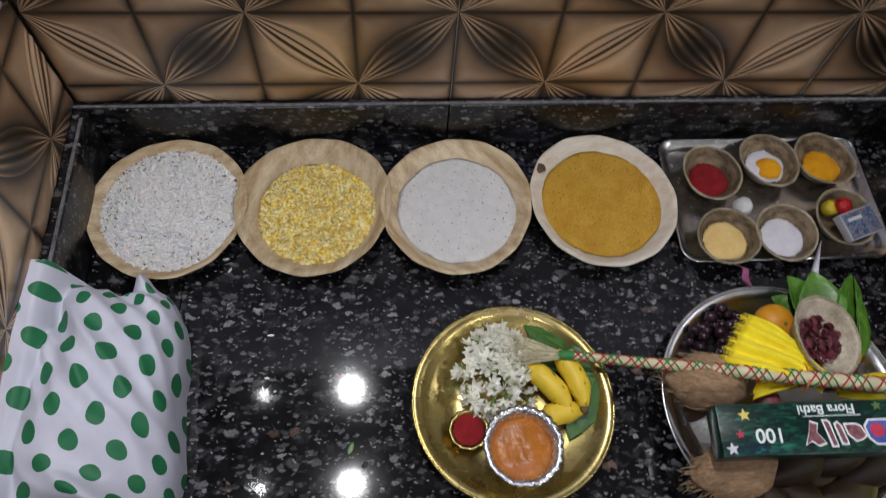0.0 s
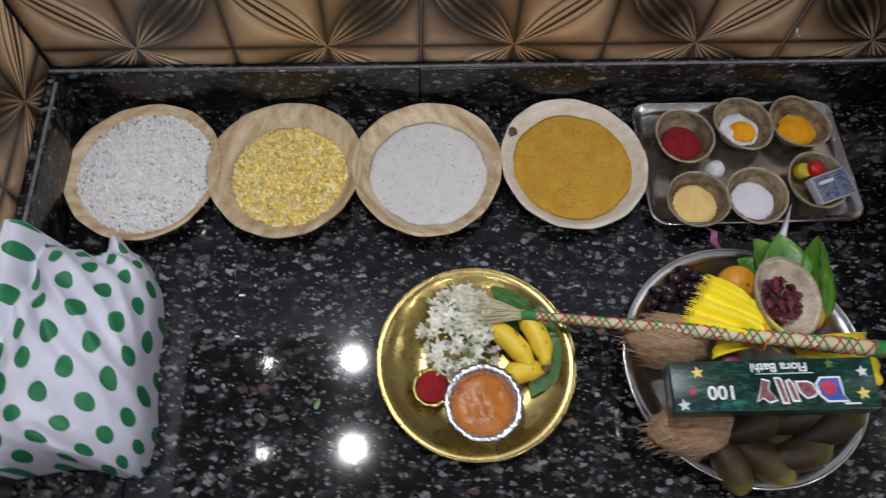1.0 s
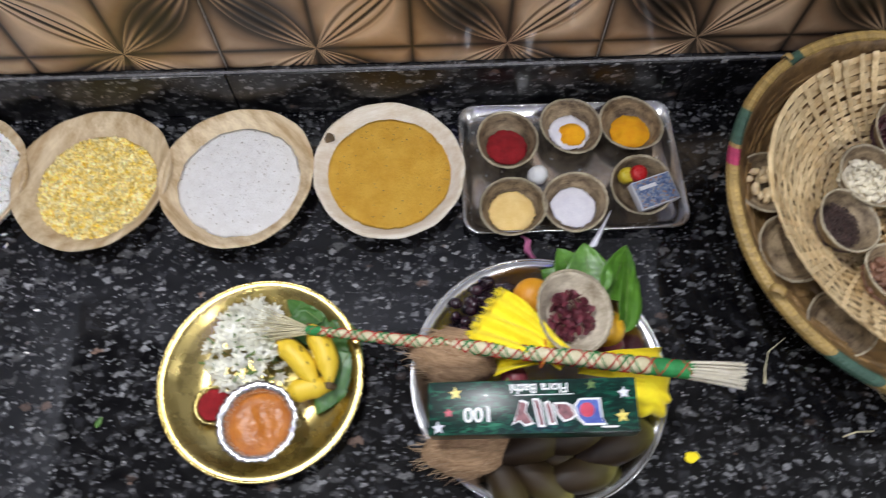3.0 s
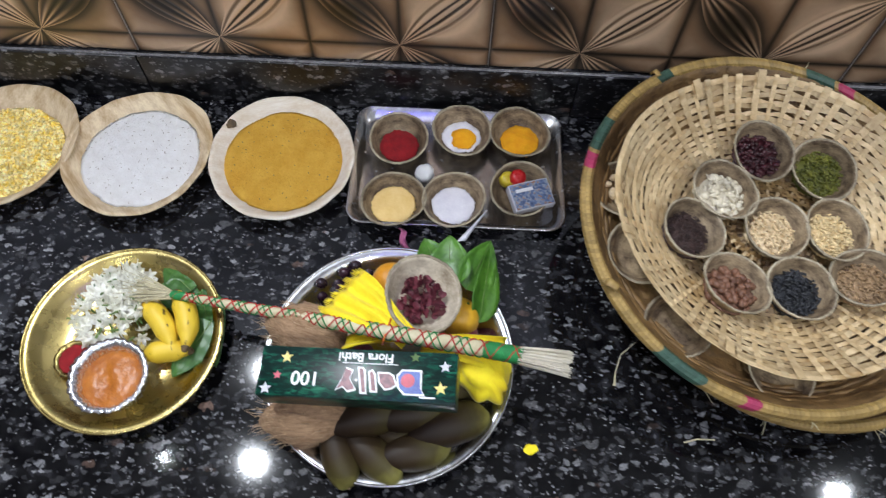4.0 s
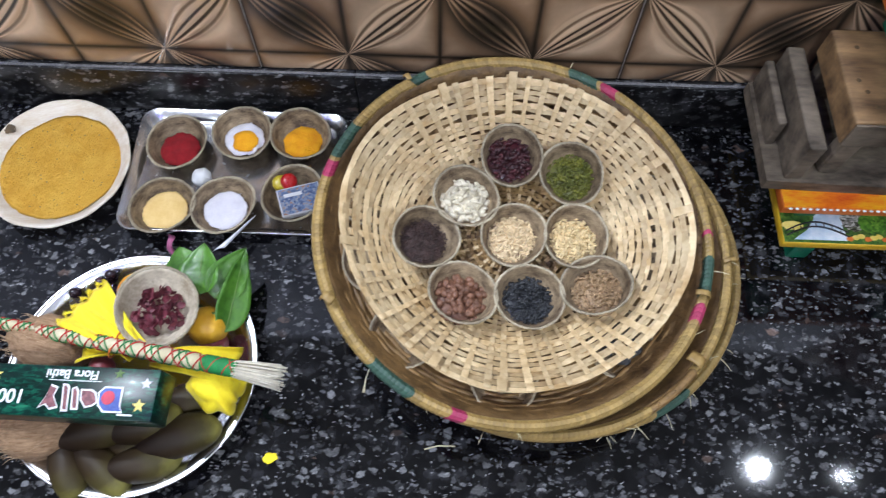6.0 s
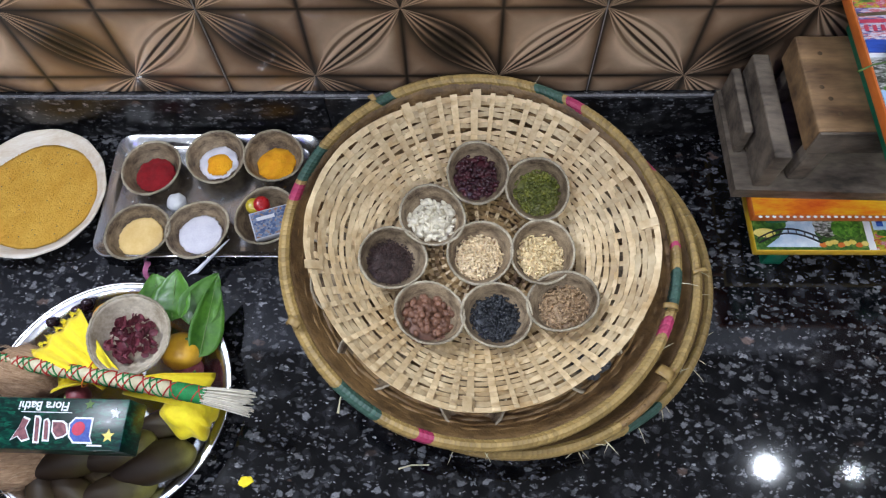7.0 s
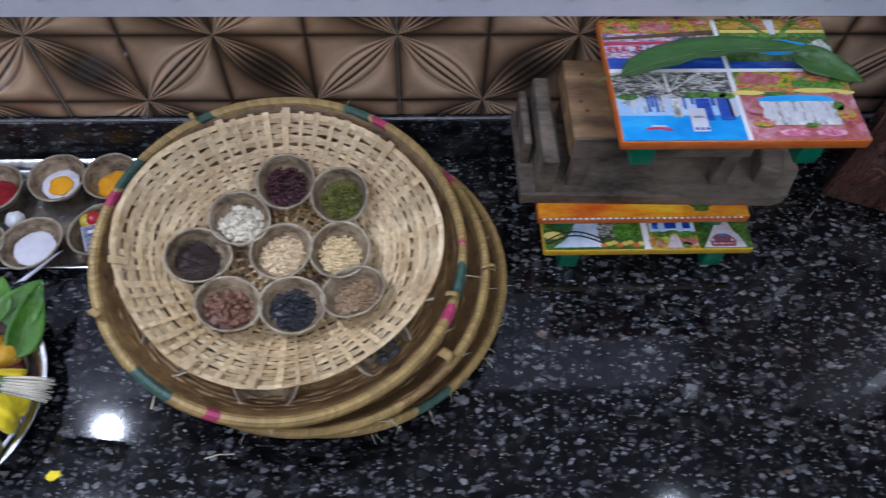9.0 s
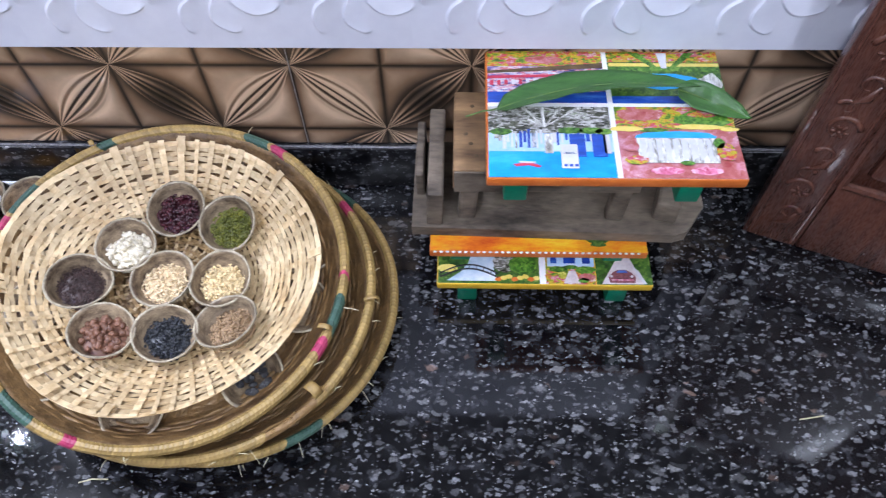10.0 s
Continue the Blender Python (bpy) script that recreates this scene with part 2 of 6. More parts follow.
M_brass = simple("brass", (0.35, 0.265, 0.085), (0.48, 0.385, 0.16), 5, 0.27, 1.0, 0.012, 120, fine=0.12)
M_rice = simple("puffed_rice_flake", (0.86, 0.845, 0.81), (0.95, 0.945, 0.925), 120, 0.7, 0, 0.2, island=0.08, sss=0.3)
M_dal = simple("split_yellow_lentil", (0.93, 0.63, 0.035), (0.98, 0.90, 0.52), 90, 0.5, 0, 0.1, island=0.28)
M_flour = simple("white_rice_rava", (0.84, 0.82, 0.79), (0.93, 0.92, 0.90), 60, 0.85, 0, 0.8, 420, 0.003)
M_speck = simple("husk_speck", (0.16, 0.11, 0.06), (0.35, 0.25, 0.14), 60, 0.8, island=0.3)
M_jaggery = simple("brown_sugar", (0.74, 0.395, 0.035), (0.86, 0.53, 0.075), 40, 0.75, 0, 1.0, 520, 0.003)
M_kumkum = simple("red_kumkum_powder", (0.20, 0.003, 0.006), (0.33, 0.008, 0.013), 60, 0.9, 0, 0.7, 350, 0.003)
M_turmeric = simple("turmeric_powder", (0.86, 0.34, 0.003), (0.94, 0.46, 0.006), 60, 0.9, 0, 0.7, 350, 0.003)
M_gram = simple("gram_flour", (0.83, 0.56, 0.19), (0.92, 0.67, 0.28), 50, 0.9, 0, 0.4, 350, 0.002)
M_salt = simple("white_powder", (0.72, 0.70, 0.76), (0.82, 0.80, 0.84), 60, 0.85, 0, 0.4, 350, 0.002)
M_camphor = simple("camphor", (0.70, 0.70, 0.70), (0.82, 0.82, 0.80), 60, 0.5, 0, 0.3)
M_paste = simple("sandal_paste", (0.33, 0.092, 0.006), (0.50, 0.165, 0.013), 30, 0.35, 0, 0.5, 60, 0.006)
M_petal = simple("jasmine_petal", (0.95, 0.94, 0.82), (0.97, 0.96, 0.90), 60, 0.55, 0, 0.1, vary=0.05)
# thin petals let some light through
through_petal = M_petal.node_tree.nodes.new("ShaderNodeBsdfTranslucent")
through_petal.inputs[0].default_value = (0.97, 0.96, 0.85, 1)
petal_mix = M_petal.node_tree.nodes.new("ShaderNodeMixShader")
petal_mix.inputs[0].default_value = 0.3
M_petal.node_tree.links.new(M_petal.node_tree.nodes["Principled BSDF"].outputs[0], petal_mix.inputs[1])
M_petal.node_tree.links.new(through_petal.outputs[0], petal_mix.inputs[2])
M_petal.node_tree.links.new(petal_mix.outputs[0], M_petal.node_tree.nodes["Material Output"].inputs[0])
M_calyx = simple("flower_stem", (0.07, 0.14, 0.03), (0.16, 0.24, 0.06), 60, 0.6)
M_leaf = simple("betel_leaf", (0.028, 0.095, 0.009), (0.085, 0.22, 0.020), 22, 0.4, 0, 0.35, 120, 0.001, coat=0.1, vary=0.2)
M_darkleaf = simple("mango_leaf", (0.028, 0.095, 0.016), (0.062, 0.16, 0.030), 16, 0.35, 0, 0.3, 90, 0.001, (1, 6, 1), coat=0.1)
M_banana = spotted("ripe_banana", (0.66, 0.43, 0.02), (0.82, 0.60, 0.05), (0.07, 0.035, 0.015))
M_bananatip = simple("banana_tip", (0.05, 0.035, 0.02), (0.16, 0.10, 0.04), 60, 0.7)
M_husk = simple("coconut_husk", (0.30, 0.17, 0.085), (0.58, 0.38, 0.22), 40, 0.85, 0, 0.9, 140, 0.004, (1, 8, 8))
M_fibre = simple("coconut_fibre", (0.42, 0.27, 0.15), (0.64, 0.46, 0.29), 40, 0.8, island=0.25)
M_grape = simple("black_grape", (0.010, 0.006, 0.010), (0.035, 0.012, 0.02), 50, 0.25, vary=0.3)
M_orange = simple("orange_peel", (0.62, 0.24, 0.01), (0.72, 0.33, 0.02), 30, 0.42, 0, 0.5, 420, 0.0012)
M_onion = simple("onion_skin", (0.16, 0.02, 0.03), (0.32, 0.07, 0.08), 30, 0.4, stretch=(4, 4, 1))
M_greenfruit = two_ended("brown_green_fruit_skin", ((0.10, (0.017, 0.009, 0.005)), (0.50, (0.034, 0.021, 0.008)), (0.78, (0.066, 0.053, 0.015)), (1.0, (0.22, 0.20, 0.05))), 0.056)
M_yellowfruit = simple("yellow_fruit_peel", (0.60, 0.30, 0.012), (0.74, 0.43, 0.03), 24, 0.4, 0, 0.3, 320, 0.001)
M_cloth = simple("yellow_cloth", (0.86, 0.64, 0.0), (0.95, 0.80, 0.01), 40, 0.7, 0, 0.35, 700, 0.001, sheen=0.2)
M_box = print_mat("green_printed_card", ((0.3, (0.001, 0.008, 0.007)), (0.5, (0.002, 0.022, 0.016)), (0.62, (0.006, 0.08, 0.048)), (0.75, (0.03, 0.20, 0.11))), 26, (1, 3, 1))
M_box.node_tree.nodes["Principled BSDF"].inputs["Coat Weight"].default_value = 0.04
M_box.node_tree.nodes["Principled BSDF"].inputs["Specular IOR Level"].default_value = 0.3
M_white_ink = simple("white_ink", (0.78, 0.78, 0.78), (0.84, 0.84, 0.84), 40, 0.4, 0, 0)
M_red_ink = simple("red_ink", (0.42, 0.02, 0.05), (0.60, 0.05, 0.10), 60, 0.4, 0, 0)
M_maroon_ink = simple("maroon_ink", (0.10, 0.03, 0.04), (0.32, 0.12, 0.13), 160, 0.4, 0, 0)
M_blue_ink = simple("blue_ink", (0.03, 0.06, 0.30), (0.08, 0.14, 0.45), 60, 0.4, 0, 0)
M_yellow_ink = simple("yellow_ink", (0.70, 0.55, 0.08), (0.80, 0.66, 0.2), 60, 0.4, 0, 0)
M_straw = simple("pale_bamboo", (0.44, 0.285, 0.122), (0.76, 0.60, 0.35), 14, 0.5, 0, 0.3, 120, 0.001, (1, 1, 1), vary=0.17)
M_heart = simple("brown_bamboo_strip", (0.20, 0.115, 0.042), (0.44, 0.29, 0.125), 14, 0.5, 0, 0.3, 120, 0.001, (1, 1, 1), vary=0.2)
M_cane = simple("aged_bamboo", (0.12, 0.068, 0.024), (0.31, 0.185, 0.068), 24, 0.5, 0, 0.5, 120, 0.002, vary=0.2)
M_canefloor = simple("worn_basket_floor", (0.075, 0.042, 0.016), (0.24, 0.14, 0.05), 16, 0.55, 0, 0.8, 70, 0.004, (1, 1, 1))
M_wrap = simple("yellow_cane_wrap", (0.19, 0.11, 0.032), (0.50, 0.35, 0.115), 14, 0.45, 0, 0.3, 160, 0.001, vary=0.2)
M_wrap_green = simple("green_cane_wrap", (0.02, 0.06, 0.04), (0.06, 0.12, 0.085), 40, 0.5, vary=0.15)
M_wrap_pink = simple("pink_cane_wrap", (0.32, 0.02, 0.07), (0.46, 0.05, 0.13), 40, 0.5, vary=0.15)
M_stick = simple("broom_reed", (0.46, 0.40, 0.23), (0.66, 0.60, 0.41), 30, 0.55, island=0.12)
M_reed_end = simple("cut_reed_end", (0.66, 0.60, 0.46), (0.84, 0.79, 0.66), 30, 0.55, island=0.12)
M_thread_red = simple("red_thread", (0.35, 0.01, 0.01), (0.5, 0.03, 0.02), 60, 0.7)
M_thread_green = simple("green_thread", (0.01, 0.14, 0.03), (0.02, 0.24, 0.06), 60, 0.7)
M_greenpaint = simple("green_paint", (0.0, 0.12, 0.06), (0.005, 0.19, 0.10), 20, 0.4)
M_orangepaint = simple("orange_paint", (0.55, 0.12, 0.015), (0.70, 0.19, 0.03), 16, 0.4, 0, 0.1)
M_yellowpaint = simple("yellow_paint", (0.60, 0.36, 0.01), (0.74, 0.48, 0.03), 16, 0.4, 0, 0.1)
M_greywood = simple("weathered_wood", (0.040, 0.030, 0.021), (0.215, 0.172, 0.125), 9, 0.7, 0, 0.6, 50, 0.003, (1, 2.6, 2.6), vary=0.12, fine=0.25)
M_brownwood = simple("knotted_brown_wood", (0.10, 0.055, 0.025), (0.36, 0.22, 0.10), 7, 0.6, 0, 0.4, 50, 0.002, (1, 4, 4), fine=0.22)
M_door = simple("varnished_teak", (0.058, 0.021, 0.014), (0.135, 0.052, 0.032), 11, 0.28, 0, 0.3, 70, 0.001, (9, 9, 1), coat=0.3)
M_maroonbean = simple("red_bean", (0.020, 0.004, 0.006), (0.065, 0.012, 0.017), 60, 0.35, island=0.35)
M_greengram = simple("green_gram", (0.06, 0.07, 0.008), (0.17, 0.17, 0.02), 60, 0.45, island=0.3)
M_whitebean = simple("white_bean", (0.60, 0.53, 0.38), (0.76, 0.70, 0.55), 60, 0.4, island=0.12)
M_darkseed = simple("dark_seed", (0.028, 0.015, 0.012), (0.075, 0.042, 0.035), 80, 0.5, island=0.4)
M_wheat = simple("pale_wheat", (0.62, 0.46, 0.25), (0.80, 0.64, 0.40), 80, 0.55, island=0.2)
M_dalpale = simple("pale_lentil", (0.68, 0.51, 0.25), (0.83, 0.67, 0.38), 80, 0.55, island=0.18)
M_chickpea = simple("brown_chickpea", (0.12, 0.052, 0.028), (0.22, 0.105, 0.06), 60, 0.5, 0, 0.5, island=0.25)
M_blackgram = simple("black_gram", (0.010, 0.011, 0.013), (0.035, 0.037, 0.042), 60, 0.4, island=0.4)
M_redwheat = simple("brown_wheat", (0.26, 0.16, 0.075), (0.44, 0.30, 0.165), 80, 0.55, island=0.25)
M_rose = simple("dried_rose_petal", (0.07, 0.008, 0.015), (0.17, 0.03, 0.045), 60, 0.6, island=0.35)
M_bag = dotted_cloth()
M_redcap = simple("red_plastic", (0.45, 0.008, 0.012), (0.55, 0.02, 0.02), 20, 0.3, 0, 0)
M_yellowcap = simple("yellow_plastic", (0.55, 0.42, 0.02), (0.65, 0.5, 0.05), 20, 0.3, 0, 0)
M_matchlabel = print_mat("matchbox_label", ((0.3, (0.03, 0.05, 0.14)), (0.46, (0.12, 0.18, 0.32)), (0.56, (0.30, 0.34, 0.40)), (0.64, (0.34, 0.14, 0.05)), (0.74, (0.10, 0.12, 0.10))), 60)
M_card = simple("white_card", (0.55, 0.55, 0.60), (0.68, 0.68, 0.72), 30, 0.6)
M_ribbon = simple("pink_ribbon", (0.40, 0.10, 0.22), (0.55, 0.18, 0.32), 30, 0.45)
M_paper = simple("white_paper", (0.62, 0.62, 0.70), (0.74, 0.74, 0.80), 30, 0.5)
M_foil = simple("silver_foil", (0.62, 0.62, 0.64), (0.75, 0.75, 0.77), 40, 0.25, 1.0, 0.6, 120, 0.002)
M_garden = print_mat("garden_print", ((0.28, (0.02, 0.06, 0.01)), (0.40, (0.10, 0.22, 0.02)), (0.48, (0.55, 0.45, 0.03)), (0.54, (0.50, 0.04, 0.03)), (0.60, (0.50, 0.12, 0.20)), (0.70, (0.70, 0.68, 0.62))), 30, (1, 2, 1))
M_lake = print_mat("lake_print", ((0.3, (0.01, 0.20, 0.62)), (0.5, (0.02, 0.33, 0.78)), (0.66, (0.06, 0.46, 0.86)), (0.8, (0.45, 0.68, 0.86))), 9, (1, 2, 1), 0.03)
M_deep = print_mat("deep_water_print", ((0.3, (0.01, 0.03, 0.22)), (0.55, (0.02, 0.08, 0.45)), (0.72, (0.10, 0.25, 0.65))), 14, (1, 4, 1), 0.05)
M_skyprint = print_mat("sky_print", ((0.3, (0.22, 0.45, 0.80)), (0.5, (0.42, 0.62, 0.86)), (0.7, (0.76, 0.84, 0.90))), 12, (1, 1, 1), 0.03)
M_boughs = print_mat("bare_tree_print", ((0.32, (0.015, 0.015, 0.012)), (0.44, (0.08, 0.085, 0.05)), (0.52, (0.24, 0.23, 0.21)), (0.60, (0.62, 0.60, 0.58)), (0.72, (0.10, 0.16, 0.03))), 38, (1, 2.4, 1), 0.25)
M_houses = print_mat("house_print", ((0.30, (0.03, 0.03, 0.10)), (0.42, (0.16, 0.12, 0.34)), (0.50, (0.66, 0.62, 0.70)), (0.57, (0.48, 0.07, 0.09)), (0.66, (0.72, 0.70, 0.72)), (0.78, (0.08, 0.14, 0.40))), 34, (0.7, 2.6, 1), 0.35)
M_town = print_mat("town_print", ((0.3, (0.02, 0.04, 0.10)), (0.42, (0.12, 0.16, 0.24)), (0.52, (0.36, 0.38, 0.44)), (0.59, (0.66, 0.66, 0.68)), (0.66, (0.28, 0.05, 0.05)), (0.75, (0.10, 0.2, 0.03))), 44, (2, 1, 1))
M_sunset = print_mat("sunset_print", ((0.3, (0.55, 0.06, 0.01)), (0.45, (0.75, 0.20, 0.01)), (0.58, (0.80, 0.42, 0.01)), (0.7, (0.85, 0.60, 0.04))), 7, (1, 3, 1), 0.0)
M_green_print = print_mat("tree_print", ((0.3, (0.01, 0.035, 0.008)), (0.5, (0.05, 0.13, 0.02)), (0.65, (0.15, 0.25, 0.04)), (0.8, (0.35, 0.38, 0.12))), 50)
M_petalrock = print_mat("waterfall_print", ((0.35, (0.16, 0.15, 0.13)), (0.47, (0.50, 0.49, 0.45)), (0.58, (0.80, 0.80, 0.77))), 30, (3, 0.8, 1), 0.15)
M_falls = print_mat("falls_print", ((0.3, (0.20, 0.34, 0.50)), (0.5, (0.48, 0.60, 0.72)), (0.7, (0.80, 0.84, 0.88))), 16, (1, 1, 1), 0.05)
M_pinkprint = print_mat("pink_bloom_print", ((0.3, (0.45, 0.05, 0.10)), (0.5, (0.66, 0.20, 0.34)), (0.7, (0.82, 0.55, 0.62))), 60, (1, 1, 1), 0.3)
M_yellowleaf = print_mat("yellow_green_print", ((0.3, (0.20, 0.26, 0.03)), (0.5, (0.45, 0.45, 0.05)), (0.7, (0.70, 0.66, 0.20))), 60, (1, 1, 1), 0.3)
M_pathprint = print_mat("path_print", ((0.3, (0.45, 0.40, 0.42)), (0.5, (0.62, 0.55, 0.56)), (0.7, (0.76, 0.72, 0.72))), 30, (1, 1, 1), 0.1)
M_ink_black = simple("black_ink", (0.008, 0.009, 0.012), (0.02, 0.02, 0.026), 60, 0.4, 0, 0)
M_bush = print_mat("bush_print", ((0.3, (0.02, 0.07, 0.01)), (0.5, (0.07, 0.20, 0.02)), (0.7, (0.20, 0.36, 0.05))), 60, (1, 1, 1), 0.3)
M_rose_print = print_mat("rosebed_print", ((0.3, (0.30, 0.04, 0.04)), (0.48, (0.45, 0.14, 0.13)), (0.58, (0.55, 0.24, 0.30)), (0.7, (0.72, 0.55, 0.55))), 26, (1, 1, 1), 0.15)
M_charcoal = simple("charcoal_lump", (0.02, 0.02, 0.022), (0.07, 0.07, 0.075), 40, 0.6, 0, 0.6, 90, 0.003)

# ---- mesh helpers ----
TAU = 2 * math.pi
rng = random.Random(7)


def move(geo, m):
    v, f = geo
    return [tuple(m @ Vector(p)) for p in v], f


def join(*geos):
    vs, fs = [], []
    for v, f in geos:
        k = len(vs)
        vs += [tuple(p) for p in v]
        fs += [tuple(i + k for i in q) for q in f]
    return vs, fs


def box(sx, sy, sz, bevel=0.002, segments=2):
    """A bevelled box with its base's middle at the origin."""
    bm = bmesh.new()
    bmesh.ops.create_cube(bm, size=1, matrix=Matrix.Translation((0, 0, sz / 2)) @ Matrix.Diagonal((sx, sy, sz, 1)))
    if bevel:
        bmesh.ops.bevel(bm, geom=bm.edges[:], offset=bevel, segments=segments, affect="EDGES", profile=0.5)
    bm.verts.index_update()
    geo = [tuple(v.co) for v in bm.verts], [tuple(v.index for v in f.verts) for f in bm.faces]
    bm.free()
    return geo


def lathe(profile, seg=64, wob=None):
    """Turns a profile of (radius, height); a radius of 0 closes it."""
    vs, fs, rows = [], [], []
    for r, z in profile:
        if r <= 1e-6:
            rows.append([len(vs)] * seg)
            vs.append((0, 0, z))
            continue
        row = []
        for i in range(seg):
            a = TAU * i / seg
            dr, dz = wob(a, r) if wob else (0, 0)
            row.append(len(vs))
            vs.append(((r + dr) * math.cos(a), (r + dr) * math.sin(a), z + dz))
        rows.append(row)
    for a, b in zip(rows, rows[1:]):
        for i in range(seg):
            j = (i + 1) % seg
            q = [a[i], a[j], b[j], b[i]]
            q = [k for n, k in enumerate(q) if k not in q[:n]]
            if len(q) > 2:
                fs.append(tuple(q))
    return vs, fs


def grid(nu, nv, fn, wrap_u=False):
    vs = [tuple(fn(i / (nu if wrap_u else nu - 1), j / (nv - 1))) for j in range(nv) for i in range(nu)]
    fs = []
    for j in range(nv - 1):
        for i in range(nu if wrap_u else nu - 1):
            k = (i + 1) % nu
            fs.append((j * nu + i, j * nu + k, (j + 1) * nu + k, (j + 1) * nu + i))
    return vs, fs


def tube(points, radius, seg=8):
    pts = [Vector(p) for p in points]
    n = len(pts)
    rad = radius if isinstance(radius, (list, tuple)) else [radius] * n
    vs, fs = [], []
    side = None
    for i, p in enumerate(pts):
        d = (pts[min(i + 1, n - 1)] - pts[max(i - 1, 0)]).normalized()
        if side is None:
            side = d.orthogonal().normalized()
        side = (side - d * side.dot(d)).normalized()
        up = d.cross(side)
        for k in range(seg):
            a = TAU * k / seg
            vs.append(tuple(p + rad[i] * (math.cos(a) * side + math.sin(a) * up)))
    for i in range(n - 1):
        for k in range(seg):
            j = (k + 1) % seg
            fs.append((i * seg + k, i * seg + j, (i + 1) * seg + j, (i + 1) * seg + k))
    fs.append(tuple(reversed(range(seg))))
    fs.append(tuple((n - 1) * seg + k for k in range(seg)))
    return vs, fs


def blob(rx, ry, rz, nu=20, nv=14, rough=0.0, freq=3.0, seed=0.0, shape=None):
    """A closed round body whose surface is pushed in and out by noise; shape(t) scales the girth along x from -1 to 1."""
    prof = []
    for j in range(nv + 1):
        a = math.pi * j / nv
        prof.append((math.sin(a) if 0 < j < nv else 0, -math.cos(a)))
    v, f = lathe(prof, nu)
    out = []
    for x, y, z in v:
        g = shape(z) if shape else 1.0
        d = 1 + rough * noise.noise(Vector((x * freq + seed, y * freq, z * freq)))
        out.append((z * rx * d, x * ry * g * d, y * rz * g * d))
    return out, f


def rounded_loop(hx, hy, r, n=6):
    out = []
    for cx, cy, a0 in ((hx - r, hy - r, 0), (-hx + r, hy - r, 90), (-hx + r, -hy + r, 180), (hx - r, -hy + r, 270)):
        for i in range(n + 1):
            a = radians(a0 + 90 * i / n)
            out.append((cx + r * math.cos(a), cy + r * math.sin(a)))
    return out


def loft(loops, cap=True):
    """Joins closed loops of equal length; the last is capped."""
    n = len(loops[0])
    vs = [p for loop in loops for p in loop]
    fs = []
    for k in range(len(loops) - 1):
        for i in range(n):
            j = (i + 1) % n
            fs.append((k * n + i, k * n + j, (k + 1) * n + j, (k + 1) * n + i))
    if cap:
        fs.append(tuple((len(loops) - 1) * n + i for i in range(n)))
    return vs, fs


def mesh_of(name, geo, mat, smooth=True, uv=None):
    me = bpy.data.meshes.new(name)
    me.from_pydata(geo[0], [], geo[1])
    me.materials.append(mat)
    if smooth:
        me.polygons.foreach_set("use_smooth", [True] * len(me.polygons))
    if uv:
        layer = me.uv_layers.new(name="UVMap")
        for loop in me.loops:
            layer.data[loop.index].uv = uv[loop.vertex_index]
    me.update()
    if smooth and len(me.polygons) <= 90:
        me.set_sharp_from_angle(angle=radians(25))
    return me


def part(name, geo, mat, parent=None, label="", m=None, smooth=True, uv=None, kind=""):
    """One mesh object under a thing or a part. geo: vertices and faces, or a mesh to share."""
    me = geo if isinstance(geo, bpy.types.Mesh) else mesh_of(name, geo, mat, smooth, uv)
    ob = new(name, me)
    if parent:
        ob.parent = parent
    if m is not None:
        ob.matrix_local = m
    return tagged(ob, label, kind=kind)


def thing(name, label, category, m=None, group="", kind=""):
    ob = new(name)
    ob.empty_display_size = 0.05
    if m is not None:
        ob.matrix_world = m
    return tagged(ob, label, category, group, kind)


def scatter(base, places):
    """Many copies of one small mesh, joined: places are matrices."""
    v = np.array([(*p, 1.0) for p in base[0]])
    vs, fs = [], []
    for k, m in enumerate(places):
        vs += (v @ np.array(m).T)[:, :3].tolist()
        fs += [tuple(i + k * len(v) for i in q) for q in base[1]]
    return vs, fs


def seed_mesh(lx, ly, lz):
    """A small grain, eight-sided."""
    v = [(-lx, 0, 0)]
    for s, g in ((-0.55, 0.82), (0.35, 1.0)):
        for k in range(5):
            a = TAU * k / 5
            v.append((s * lx, g * ly * math.cos(a), g * lz * math.sin(a)))
    v.append((lx, 0, 0))
    f = [(0, 1 + (k + 1) % 5, 1 + k) for k in range(5)]
    f += [(1 + k, 1 + (k + 1) % 5, 6 + (k + 1) % 5, 6 + k) for k in range(5)]
    f += [(11, 6 + k, 6 + (k + 1) % 5) for k in range(5)]
    return v, f


def on_disc(radius, n, height, r, flat=0.5, jitter=0.0015, centre_bias=0.5):
    out = []
    for _ in range(n):
        d, a = radius * r.random() ** centre_bias, r.uniform(0, TAU)
        x, y = d * math.cos(a), d * math.sin(a)
        e = Euler((r.uniform(-flat, flat) * 3, r.uniform(-flat, flat), r.uniform(0, TAU)))
        s = r.uniform(0.8, 1.2)
        out.append(Matrix.LocRotScale((x, y, height(x, y) + r.uniform(0, jitter)), e, (s, s, s)))
    return out


